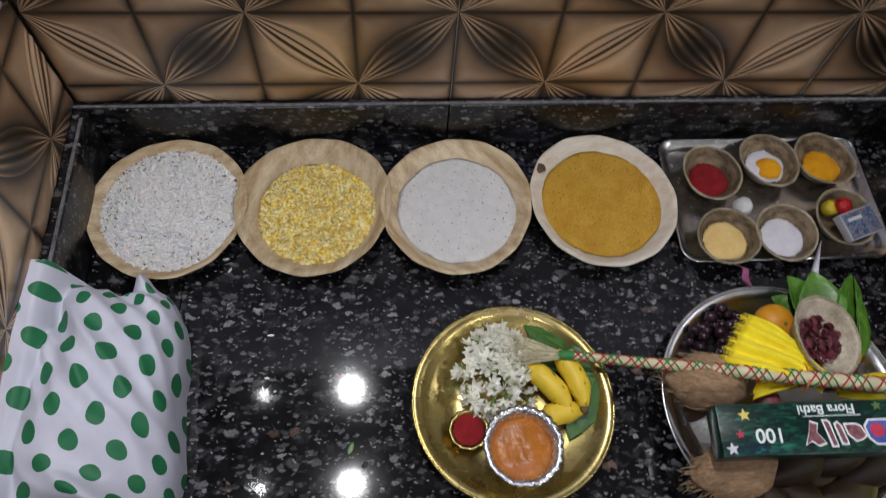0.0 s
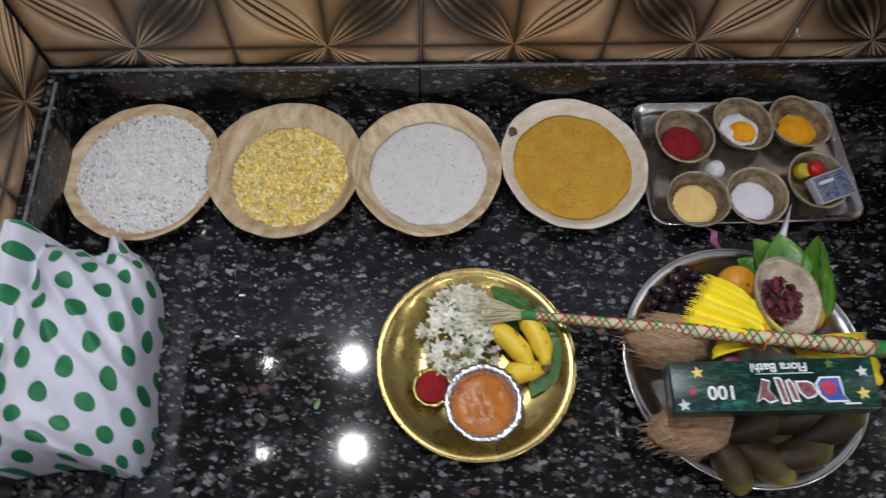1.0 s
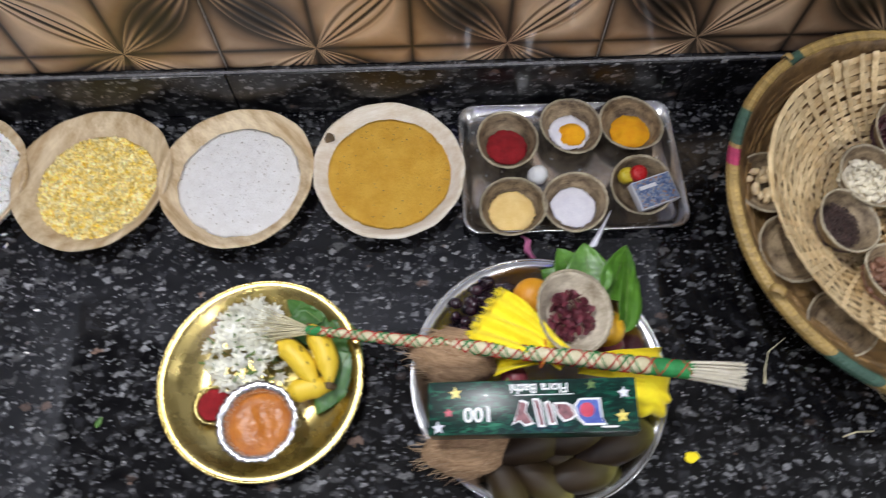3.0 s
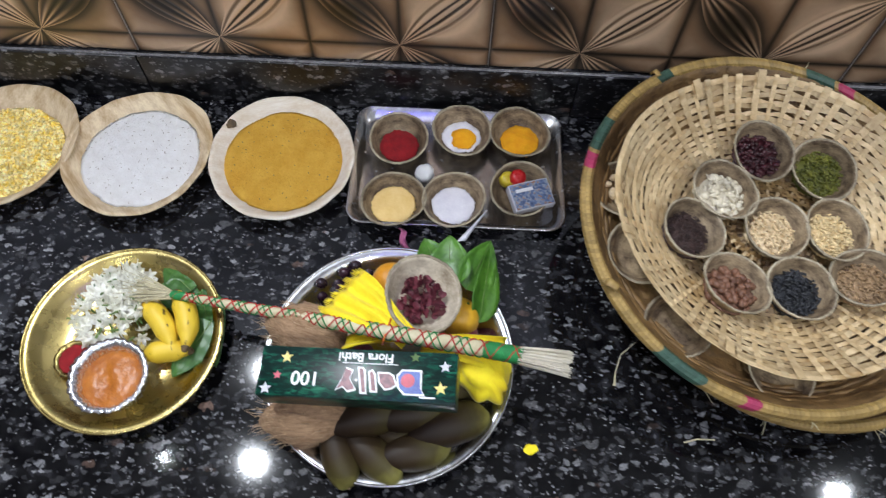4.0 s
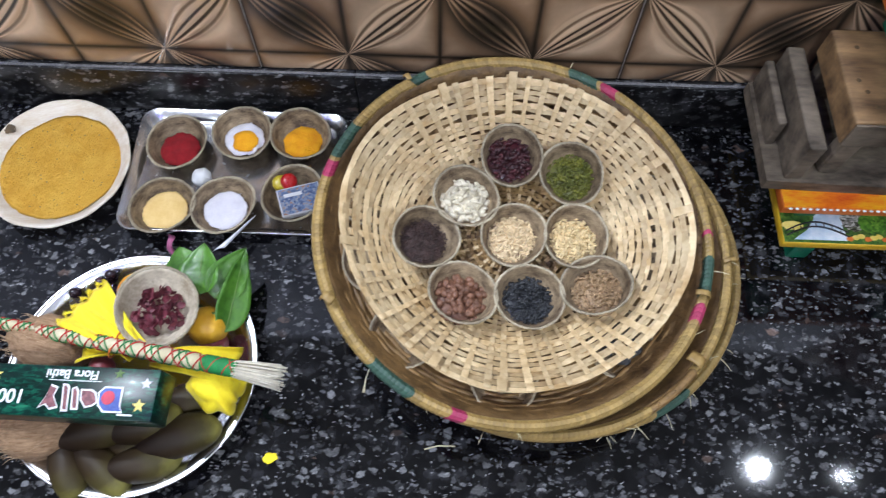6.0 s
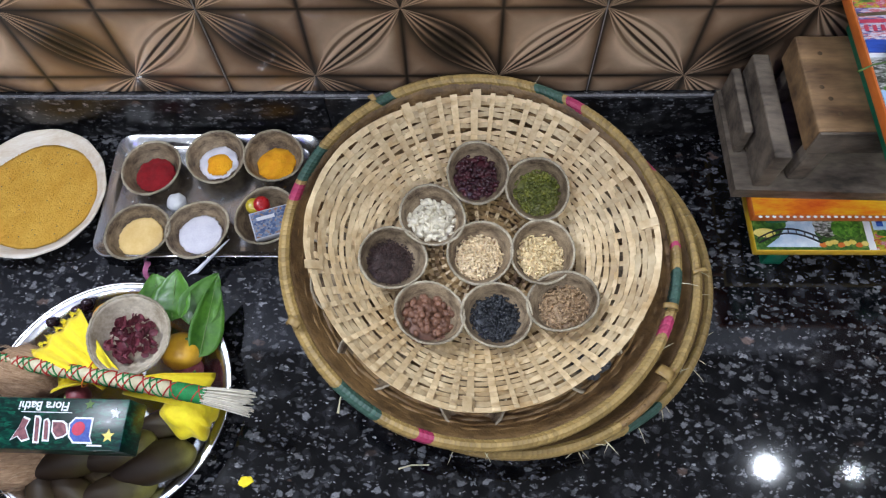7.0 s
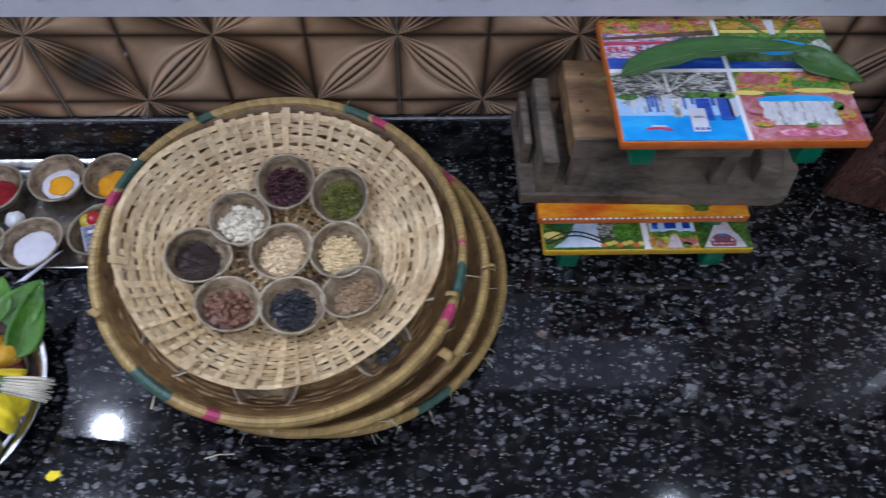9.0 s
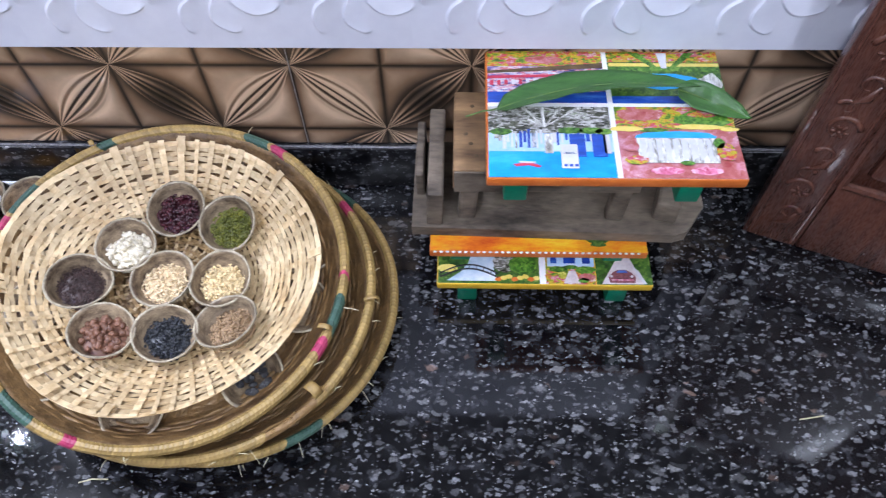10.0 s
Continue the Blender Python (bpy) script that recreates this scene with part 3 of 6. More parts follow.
# ---- setting ----
# Unseen room shell: floor and walls added for bounce light and dark reflections.
ground = part("floor", move(box(9, 9, 0.1, 0), Matrix.Translation((1.7, -1.0, -0.58))), M_floor)
tagged(ground, "plain grey unseen room floor below the granite platform", "floor", kind="structure")
ceil = part("ceiling", move(box(9, 9, 0.1, 0), Matrix.Translation((1.7, -1.0, CEIL))), M_plaster)
tagged(ceil, "plain beige-grey ceiling with round downlights", "ceiling", kind="structure")
for nm, x, y, sx, sy in (("wall_hall_north", 1.7, 3.4, 9, 0.1), ("wall_hall_south", 1.7, -5.4, 9, 0.1), ("wall_hall_east", 6.1, -1.0, 0.1, 8.7), ("wall_hall_west", -2.7, -1.0, 0.1, 8.7)):
    w = part(nm, move(box(sx, sy, CEIL + 0.48, 0), Matrix.Translation((x, y, -0.48))), M_unseen_wall)
    tagged(w, "unseen brown-grey room wall, added to bounce and dim the light", "wall", kind="structure")

# The platform: two slabs with a fine joint.
counter = thing("counter", "polished black granite platform with pale flecks", "counter", kind="structure")
JOINT = 0.168
part("slab", move(box(JOINT + 0.33, 1.62, 0.04, 0.0012, 1), Matrix.Translation(((JOINT - 0.33) / 2 - 0.0006, -0.79, -0.04))), M_granite, counter)
part("slab", move(box(4.4 - JOINT, 1.62, 0.04, 0.0012, 1), Matrix.Translation(((4.4 + JOINT) / 2 + 0.0006, -0.79, -0.04))), M_granite, counter)
part("base", move(box(4.6, 1.56, 0.44, 0.002), Matrix.Translation((2.05, -0.78, -0.48))), M_granite, counter)

UP = 0.1075
skirt = thing("granite_skirting", "black granite skirting with a polished top edge, its highlight painted pale", "skirting", kind="structure")
for x0, x1 in ((-0.04, 0.597), (0.5985, 1.357), (1.3585, 2.40), (2.4015, 4.38)):
    part("slab", move(box(x1 - x0, 0.05, UP, 0.0022), Matrix.Translation(((x0 + x1) / 2, 0.011, 0.0006))), M_honed, skirt)
part("slab", move(box(0.05, 1.57, UP, 0.0022), Matrix.Translation((-0.005, -0.801, 0.0006))), M_honed, skirt)
# Pale strips: the ledge's bright specular line put into the colour.
part("top_edge", move(box(4.42, 0.0055, 0.003, 0.0008, 1), Matrix.Translation((2.17, -0.0085, UP + 0.0004))), M_edge, skirt)
part("top_edge", move(box(0.0055, 1.55, 0.003, 0.0008, 1), Matrix.Translation((0.0145, -0.805, UP + 0.0004))), M_edge, skirt)

# Relief tiles: pillows between lines of stars, with a ribbed petal along each cell's diagonal.
CELL, STAR_Z, TILE_TOP = 0.15, 0.149, 0.3455


def relief(x, z):
    """Height of the tile's face at x along the wall and z up."""
    cx, cz = x / CELL, (z - STAR_Z) / CELL
    i, j = math.floor(cx), math.floor(cz)
    u, v = cx - i, cz - j
    if (i + j) % 2 == 0:
        u = 1 - u
    s, d = (u + v) / 2, abs(u - v)
    w = 0.31 * math.sin(math.pi * min(max(s, 0), 1)) ** 0.9 + 1e-4
    if d < w:
        q = d / w
        ridge = math.exp(-((q - 0.0) / 0.10) ** 2) * 0.45 + math.exp(-((q - 0.40) / 0.19) ** 2) * 0.75 + math.exp(-((q - 0.84) / 0.10) ** 2) * 0.30
        return 0.0045 * ridge * math.sin(math.pi * s) ** 0.75 + 0.0008
    e = min(v if u > v else u, 1 - u if u > v else 1 - v)
    k = (1 - math.exp(-max(e, 0) / 0.11)) * (1 - math.exp(-(d - w) / 0.22)) * 1.25
    return 0.0008 + 0.0055 * k


def tile_mesh(name, start, width, flip=False):
    nu, nv = int(width / 0.0024) + 1, int((TILE_TOP - UP) / 0.0024) + 1

    def face(a, b):
        x, z = a * width, UP + 0.003 + b * (TILE_TOP - UP - 0.003)
        edge = min(x, width - x)
        h = relief(start + x, z) * min(1, edge / 0.0025) * min(1, 0.25 + (z - UP) / 0.012)
        return (x, -h, z)
    front = grid(nu, nv, face)
    back = [((0, 0.02, UP + 0.003), (width, 0.02, UP + 0.003), (width, 0.02, TILE_TOP), (0, 0.02, TILE_TOP), (0, 0, UP + 0.003), (width, 0, UP + 0.003), (width, 0, TILE_TOP), (0, 0, TILE_TOP)),
            [(0, 1, 5, 4), (3, 7, 6, 2), (0, 4, 7, 3), (1, 2, 6, 5), (0, 3, 2, 1)]]
    geo = join(front, back)
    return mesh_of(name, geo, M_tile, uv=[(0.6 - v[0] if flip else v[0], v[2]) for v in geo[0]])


wall_back = thing("wall_back", "low wall clad in bronze-brown tiles embossed and printed with shaded petals, white relief panels above", "wall", kind="structure")
part("core", move(box(4.6, 0.1, 1.3, 0), Matrix.Translation((2.0, 0.0735, 0.0))), M_grout, wall_back, "grey mortar bed behind the tiles")
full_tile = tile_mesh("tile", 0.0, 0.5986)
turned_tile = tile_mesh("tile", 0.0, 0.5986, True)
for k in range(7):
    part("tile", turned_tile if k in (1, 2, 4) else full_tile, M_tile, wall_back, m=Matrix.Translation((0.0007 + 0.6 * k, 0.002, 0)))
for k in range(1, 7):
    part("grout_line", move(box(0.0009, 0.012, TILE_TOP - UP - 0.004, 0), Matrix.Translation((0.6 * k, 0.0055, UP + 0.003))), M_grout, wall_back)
wall_left = thing("wall_left", "low side wall clad in bronze-brown tiles embossed and printed with shaded petals", "wall", kind="structure")
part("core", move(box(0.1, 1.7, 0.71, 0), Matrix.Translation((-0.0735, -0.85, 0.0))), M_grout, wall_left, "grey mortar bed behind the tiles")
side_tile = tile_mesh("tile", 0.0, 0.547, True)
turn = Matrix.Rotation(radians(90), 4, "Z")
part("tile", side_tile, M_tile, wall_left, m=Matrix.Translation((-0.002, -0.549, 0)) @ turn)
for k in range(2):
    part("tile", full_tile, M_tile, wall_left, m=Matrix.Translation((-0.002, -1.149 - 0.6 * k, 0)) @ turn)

# White panels with pinwheel blossoms in low relief.


def blossom(x, z):
    h = 0.0
    for col in range(-1, 3):
        for row in range(0, 2):
            dx = x - (0.115 + 0.2015 * col + (0.1 if row % 2 else 0))
            dz = z - (0.462 + 0.2 * row)
            r = math.hypot(dx, dz)
            if r > 0.125 or r < 0.004:
                continue
            ang = math.atan2(dz, dx)
            for deg, reach in ((197, 0.106), (240, 0.102), (286, 0.088), (340, 0.100), (40, 0.10), (95, 0.10), (150, 0.10)):
                a0 = radians(deg)
                da = (ang - a0 + math.pi) % TAU - math.pi
                along, across = r * math.cos(da), r * math.sin(da)
                if along <= 0.012 or along > reach:
                    continue
                t = (along - 0.012) / (reach - 0.012)
                w = 0.019 * math.sin(math.pi * t ** 1.35) ** 0.6
                q = (across + 0.012 * math.sin(math.pi * t)) / max(w, 1e-4)
                if abs(q) < 1:
                    h = max(h, 0.0048 * ((1 - q) / 2) ** 1.3 * min(1, (q + 1) / 0.10) * min(1, (1 - t) / 0.06) * min(1, t / 0.25))
    return h


def panel_mesh():
    width, z0, z1 = 0.6045, TILE_TOP + 0.0015, 0.56

    def face(a, b):
        x, z = a * width, z0 + b * (z1 - z0)
        return (x, -0.012 - blossom(x, z), z)
    v, f = grid(360, 124, face)
    rim = [((0, 0.02, z0), (width, 0.02, z0), (width, 0.02, z1), (0, 0.02, z1), (0, -0.012, z0), (width, -0.012, z0), (width, -0.012, z1), (0, -0.012, z1)),
           [(0, 1, 5, 4), (3, 7, 6, 2), (0, 4, 7, 3), (1, 2, 6, 5), (0, 3, 2, 1)]]
    return mesh_of("panel", join((v, f), rim), M_white_panel)


white_panel = panel_mesh()
for k in range(7):
    part("panel", white_panel, M_white_panel, wall_back, "white panel with low-relief blossoms" if k == 0 else "", m=Matrix.Translation((0.188 + 0.6045 * (k - 1) + 0.006, 0.0, 0)))
# Unseen upper walls, their heights set to shape the granite's reflections.
part("upper_cladding", move(box(4.4, 0.03, 0.74, 0.002), Matrix.Translation((2.1, 0.008, 0.562))), M_white_panel, wall_back)
part("upper_cladding", move(box(0.03, 1.6, 0.36, 0.002), Matrix.Translation((-0.006, -0.83, 0.346))), M_white_panel, wall_left)

# The carved door leaf that stands open at the far end.
door = thing("door_1", "dark varnished teak door leaf with carved panels, standing open", "door", pose(2.613, -0.115, 0.001, 0, 0, -22), kind="structure")
part("stile", move(box(0.095, 0.036, 1.05, 0.004), Matrix.Translation((0.0475, 0.02, 0))), M_door, door)
part("stile", move(box(0.095, 0.036, 1.05, 0.004), Matrix.Translation((0.6025, 0.02, 0))), M_door, door)
for z, h in ((0.0, 0.18), (0.94, 0.11)):
    part("rail", move(box(0.458, 0.034, h, 0.004), Matrix.Translation((0.325, 0.02, z))), M_door, door)
field = part("panel", move(box(0.458, 0.016, 0.76, 0.001), Matrix.Translation((0.325, 0.024, 0.18))), M_door, door)
part("raised_field", loft([[(x + 0.325, y0, z + 0.56) for x, z in rounded_loop(hx, hz, 0.006, 3)] for hx, hz, y0 in ((0.200, 0.352, 0.016), (0.195, 0.347, 0.006), (0.170, 0.322, 0.002), (0.157, 0.309, 0.009))]), M_door, field)
for x0, x1, z0, z1 in ((0.10, 0.10, 0.18, 0.94), (0.55, 0.55, 0.18, 0.94), (0.10, 0.55, 0.185, 0.185), (0.10, 0.55, 0.935, 0.935)):
    part("bead", tube([(x0, 0.004, z0), (x1, 0.004, z1)], 0.008, 8), M_door, field)
for x in (0.010, 0.086):
    part("bead", tube([(x, 0.0025, 0.01), (x, 0.0025, 1.04)], 0.003, 6), M_door, door)


def scroll(x, z, s, flip, thick=0.0045):
    pts = []
    for k in range(20):
        a = 0.3 + k * 0.24
        r = s * (1 - k / 30)
        pts.append((x + flip * r * math.cos(a), 0.003, z + r * math.sin(a) * 1.15))
    return tube(pts, [thick * (1 - k / 34) for k in range(20)], 6)


def petal_knob(x, z, n, s):
    return join(*[move(blob(0.45 * s, 0.0035, 0.28 * s, 8, 6), Matrix.Translation((x + 0.75 * s * math.cos(TAU * k / n), 0.002, z + 0.75 * s * math.sin(TAU * k / n))) @ Matrix.Rotation(-TAU * k / n, 4, "Y")) for k in range(n)], move(blob(0.3 * s, 0.005, 0.3 * s, 8, 6), Matrix.Translation((x, 0.002, z))))


for k in range(7):
    z = 0.07 + 0.15 * k
    f = 1 if k % 2 else -1
    part("carving", join(scroll(0.049, z + 0.075, 0.027, f, 0.006), scroll(0.052, z + 0.015, 0.018, -f, 0.0055), scroll(0.040, z + 0.118, 0.015, -f, 0.0045), tube([(0.028, 0.004, z - 0.03), (0.058, 0.001, z - 0.005), (0.072, 0.004, z + 0.035)], [0.001, 0.007, 0.001], 6)), M_door, door)
    part("carved_flower", petal_knob(0.049, z + 0.072, 6, 0.013), M_door, door)

# ---- plates of grain and flour ----


def areca_plate(x, y, label, mat, seed, r=0.127, oval=1.0, turn=0.0, tilt=(0, 0)):
    prof = [(0, 0), (0.088, 0), (0.097, 0.004), (0.111, 0.016), (0.121, 0.0255), (r, 0.0275), (r + 0.0006, 0.0295), (r - 0.001, 0.031), (0.119, 0.0285), (0.108, 0.0185), (0.095, 0.0075), (0.086, 0.0036), (0, 0.0032)]

    def wob(a, q):
        k = q / 0.127
        return 0.0024 * k * k * (math.sin(2 * a + seed) + 0.6 * math.sin(3 * a + 2 * seed)) + 0.0007 * k * math.sin(13 * a + seed), 0.0022 * k ** 3 * math.sin(2 * a + 1.7 * seed)
    v, f = lathe(prof, 80, wob)
    v = [(p[0], p[1] * oval, p[2]) for p in v]
    me = mesh_of("areca_plate", (v, f), mat)
    ob = new("areca_plate", me)
    ob.matrix_world = pose(x, y, 0.0008, tilt[0], tilt[1], turn)
    return tagged(ob, label, "plate", "areca leaf plates in a row")


areca_plate(0.139, -0.147, "round areca leaf plate full of puffed rice", M_areca, 0.4, 0.126, 1.02, 25)
areca_plate(0.371, -0.147, "streaked areca leaf plate holding split yellow lentils", M_areca, 1.9, 0.1285, 1.0, 70)
areca_plate(0.607, -0.152, "streaked areca leaf plate holding white rice rava", M_areca, 3.1, 0.1255, 1.03, 130)
p4 = areca_plate(0.854, -0.148, "pale areca leaf plate with a brown stain holding brown sugar", M_areca_pale, 4.6, 0.1255, 1.01, 15)


def heap(name, label, category, x, y, z, radius, rise, mat, seed, grain=None, grain_mat=None, count=0, base=0.004, lump=0.0012, flat=0.35, sink=0.0, jitter=0.0015):
    """A low pile: a solid mound and, where the grains show, grains lying on it."""
    r = random.Random(seed)

    def height(px, py):
        d = min(1.0, math.hypot(px, py) / radius)
        return base + rise * (1 - d ** 2.6) + lump * noise.noise(Vector((px * 60 + seed, py * 60, 0)))

    def ring(a, q):
        return 0.006 * radius / 0.1 * (q / radius) ** 2 * noise.noise(Vector((math.cos(a) * 2.2 + seed, math.sin(a) * 2.2, seed))) + 0.003 * (q / radius) ** 2 * noise.noise(Vector((math.cos(a) * 9, math.sin(a) * 9, seed))), 0
    prof = [(0, height(0, 0))] + [(radius * k / 16, 0) for k in range(1, 17)] + [(radius * 1.012, -0.0)]
    v, f = lathe(prof, 72, ring)
    v = [(a, b, height(a, b) - sink if c == 0 else c - sink) for a, b, c in v[:-72]] + [(a * 0.8, b * 0.8, base - 0.003) for a, b, c in v[-72:]]
    ob = thing(name, label, category, pose(x, y, z))
    part("mound", (v, f), mat, ob, m=Matrix.Identity(4))
    if grain:
        part("grains", scatter(grain, on_disc(radius * 0.985, count, lambda a, b: height(a, b) - sink * 0.6, r, flat, jitter)), grain_mat or mat, ob, kind="stuff")
    return ob


rh = heap("rice_heap", "heap of white puffed rice flakes on an areca plate", "rice", 0.145, -0.147, 0.004, 0.114, 0.018, M_rice, 3, seed_mesh(0.0060, 0.0021, 0.0014), M_rice, 5200, base=0.015, sink=0.003, jitter=0.0042, flat=0.3)
# Husk bits, which also stand in for the shaded gaps between flakes.
part("husk_bits", scatter(seed_mesh(0.0030, 0.0010, 0.0006), on_disc(0.110, 220, lambda a, b: 0.0325 - 0.9 * (a * a + b * b), random.Random(25), 0.3, 0.002)), M_speck, rh, "tiny brown husk bits", kind="stuff")
heap("lentil_heap", "heap of split yellow lentils on an areca plate", "lentils", 0.376, -0.157, 0.0035, 0.0965, 0.010, M_dal, 11, seed_mesh(0.0040, 0.0034, 0.0016), M_dal, 2500, base=0.010, sink=0.002, jitter=0.0036, flat=0.4)
fl = heap("rava_heap", "flat heap of white rice rava on an areca plate", "flour", 0.609, -0.156, 0.0035, 0.1015, 0.008, M_flour, 23, seed_mesh(0.0011, 0.0009, 0.0007), M_flour, 2600, base=0.010, lump=0.0008)
part("husk_bits", scatter(seed_mesh(0.0016, 0.0005, 0.0003), on_disc(0.096, 130, lambda a, b: 0.0175 - 0.25 * (a * a + b * b), random.Random(5), 0.1)), M_speck, fl, "tiny brown husk bits", kind="stuff")
sg = heap("sugar_heap", "flat heap of golden brown sugar on a pale plate", "sugar", 0.855, -0.149, 0.0035, 0.1035, 0.007, M_jaggery, 31, seed_mesh(0.0012, 0.001, 0.0008), M_jaggery, 3400, base=0.012, lump=0.0008)
part("dark_bits", scatter(seed_mesh(0.0014, 0.0008, 0.0005), on_disc(0.098, 60, lambda a, b: 0.0195 - 0.3 * (a * a + b * b), random.Random(15), 0.1)), M_speck, sg, "tiny dark sugar bits", kind="stuff")
part("stain", [[(0.004 * math.cos(a) * (2.0 + 0.5 * math.sin(3 * a)), 0.010 * math.sin(a), 0) for a in [TAU * k / 14 for k in range(14)]], [tuple(range(14))]], M_bananatip, p4, "dark brown stain", m=p4.matrix_world.inverted() @ pose(0.7555, -0.087, 0.0292, 0, 22, -42))

# ---- steel tray with leaf cups ----
tray = thing("steel_tray", "shiny rectangular stainless steel tray with a flared rim", "tray", pose(1.156, -0.145, 0.0008))
part("pan", loft([[(px, py, z) for px, py in rounded_loop(hx, hy, r, 7)] for hx, hy, r, z in ((0.182, 0.1215, 0.028, 0.0165), (0.1815, 0.121, 0.028, 0.018), (0.1795, 0.119, 0.027, 0.0182), (0.168, 0.108, 0.024, 0.004), (0.163, 0.103, 0.022, 0.0016), (0.15, 0.09, 0.016, 0.0012))]), M_steel, tray)
part("rolled_rim", tube([(px, py, 0.0165) for px, py in rounded_loop(0.1815, 0.121, 0.028, 8)] + [(0.1815, 0.093, 0.0165)], 0.0022, 8), M_steel, tray)


def cup_mesh(seed, r=0.051, h=0.032, depth=0.0):
    rr = random.Random(seed)
    ph = [rr.uniform(0, TAU) for _ in range(4)]

    def wob(a, q):
        k = (q / r) ** 3
        return 0.0002 * k * math.sin(11 * a + ph[0]) + 0.0019 * k * math.sin(2 * a + ph[1]) + 0.0005 * k * math.sin(3 * a + ph[3]) + 0.0003 * k * math.sin(31 * a + ph[2]), 0.0010 * k * math.sin(2 * a + ph[3]) + 0.0003 * k * math.sin(7 * a + ph[2]) + 0.0003 * k * math.sin(27 * a + ph[0])
    prof = [(0, 0), (r * 0.52, 0), (r * 0.66, 0.003), (r * 0.86, h * 0.55), (r * 1.0, h * 0.93), (r * 1.04, h), (r * 1.03, h + 0.0014), (r * 0.97, h + 0.0010), (r * 0.925, h * 0.90), (r * 0.865, h * 0.72), (r * 0.765, h * 0.42), (r * 0.6, 0.0062), (r * 0.5, 0.0034), (0, 0.003)]
    lip = [(r * 1.034, h - 0.0015), (r * 1.052, h + 0.0004), (r * 1.045, h + 0.0018), (r * 1.02, h + 0.0024), (r * 0.985, h + 0.0018), (r * 0.965, h + 0.0004), (r * 0.97, h - 0.001)]
    return mesh_of("leaf_cup", lathe(prof, 96, wob), M_cup), mesh_of("lip", lathe(lip, 96, wob), M_cup_lip)


CUPS = [cup_mesh(k) for k in range(3)]


def cup(k, m, label, group):
    ob = new("leaf_cup", CUPS[k % 3][0])
    ob.matrix_world = m
    part("lip", CUPS[k % 3][1], M_cup_lip, ob, "pale rolled leaf lip")
    return tagged(ob, label, "cup", group)


TRAY_Z = 0.0032
for k, (x, y, what) in enumerate(((1.052, -0.104, "red kumkum powder"), (1.161, -0.081, "white and yellow powder"), (1.262, -0.080, "orange turmeric powder"), (1.052, -0.229, "pale yellow gram flour"), (1.152, -0.224, "white powder"), (1.263, -0.198, "a matchbox"))):
    cup(k, pose(x, y, TRAY_Z, 0, 0, 40 * k), "brown dry-leaf cup holding " + what, "leaf cups on the tray")
heap("kumkum_powder", "pile of dark red kumkum powder in a leaf cup", "powder", 1.053, -0.107, TRAY_Z + 0.003, 0.0345, 0.010, M_kumkum, 2, base=0.0085, lump=0.004)
heap("rice_powder", "pile of white powder under turmeric in a leaf cup", "powder", 1.161, -0.082, TRAY_Z + 0.003, 0.0345, 0.008, M_salt, 4, base=0.0085, lump=0.004)
heap("turmeric_powder", "small pile of orange turmeric on white powder", "powder", 1.164, -0.088, TRAY_Z + 0.0145, 0.023, 0.009, M_turmeric, 6, base=0.002, lump=0.003)
heap("turmeric_powder", "loose pile of bright orange turmeric in a leaf cup", "powder", 1.264, -0.085, TRAY_Z + 0.003, 0.034, 0.012, M_turmeric, 8, base=0.0085, lump=0.005)
heap("gram_flour", "smooth pale yellow gram flour filling a leaf cup", "flour", 1.052, -0.230, TRAY_Z + 0.003, 0.0375, 0.006, M_gram, 10, base=0.0105, lump=0.0008)
heap("white_powder", "smooth white powder filling a leaf cup", "powder", 1.152, -0.225, TRAY_Z + 0.003, 0.0365, 0.006, M_salt, 12, base=0.0105, lump=0.0008)
ball = new("camphor_ball", mesh_of("camphor_ball", blob(0.0165, 0.0165, 0.015, 20, 14, 0.12, 2), M_camphor))
ball.matrix_world = pose(1.1, -0.163, TRAY_Z + 0.0135)
tagged(ball, "white lumpy camphor ball on the steel tray", "camphor")
match = thing("matchbox", "small white matchbox with a blue printed label", "matchbox", pose(1.278, -0.212, 0.0285, 10, 4, 20))
part("sleeve", box(0.070, 0.048, 0.0165, 0.0012), M_card, match)
part("label", move(box(0.066, 0.044, 0.0006, 0), Matrix.Translation((0, 0, 0.0166))), M_matchlabel, match, "blue printed picture label")
part("strip", move(box(0.03, 0.006, 0.0006, 0), Matrix.Translation((-0.010, 0.010, 0.0174))), M_white_ink, match)
# Two small domed plastic bottle lids.
for nm, x, y, z, mt, lb in (("plastic_bead", 1.256, -0.180, 0.036, M_redcap, "glossy red plastic lid on the matchbox"), ("plastic_bead", 1.240, -0.178, 0.026, M_yellowcap, "glossy yellow plastic lid beside the matchbox")):
    c = new(nm, mesh_of(nm, lathe([(0, 0), (0.0125, 0), (0.0135, 0.003), (0.0135, 0.012), (0.0118, 0.0165), (0.007, 0.0185), (0, 0.019)], 28, lambda a, q: (0.0003 * math.sin(20 * a), 0)), mt))
    c.matrix_world = pose(x, y, z, 14, 8, 0)
    tagged(c, lb, "bead")
rb = new("pink_ribbon", mesh_of("pink_ribbon", grid(4, 20, lambda a, b: (1.067 + 0.010 * (a - 0.5) + 0.014 * b + 0.003 * math.sin(9 * b), -0.272 - 0.046 * b, 0.005 + 0.012 * math.sin(math.pi * (1 - b) * 0.75) ** 2 + 0.003 * math.sin(5 * a + 8 * b))), M_ribbon))
rb.modifiers.new("thick", "SOLIDIFY").thickness = 0.0006
tagged(rb, "narrow pink ribbon end on the granite", "ribbon")
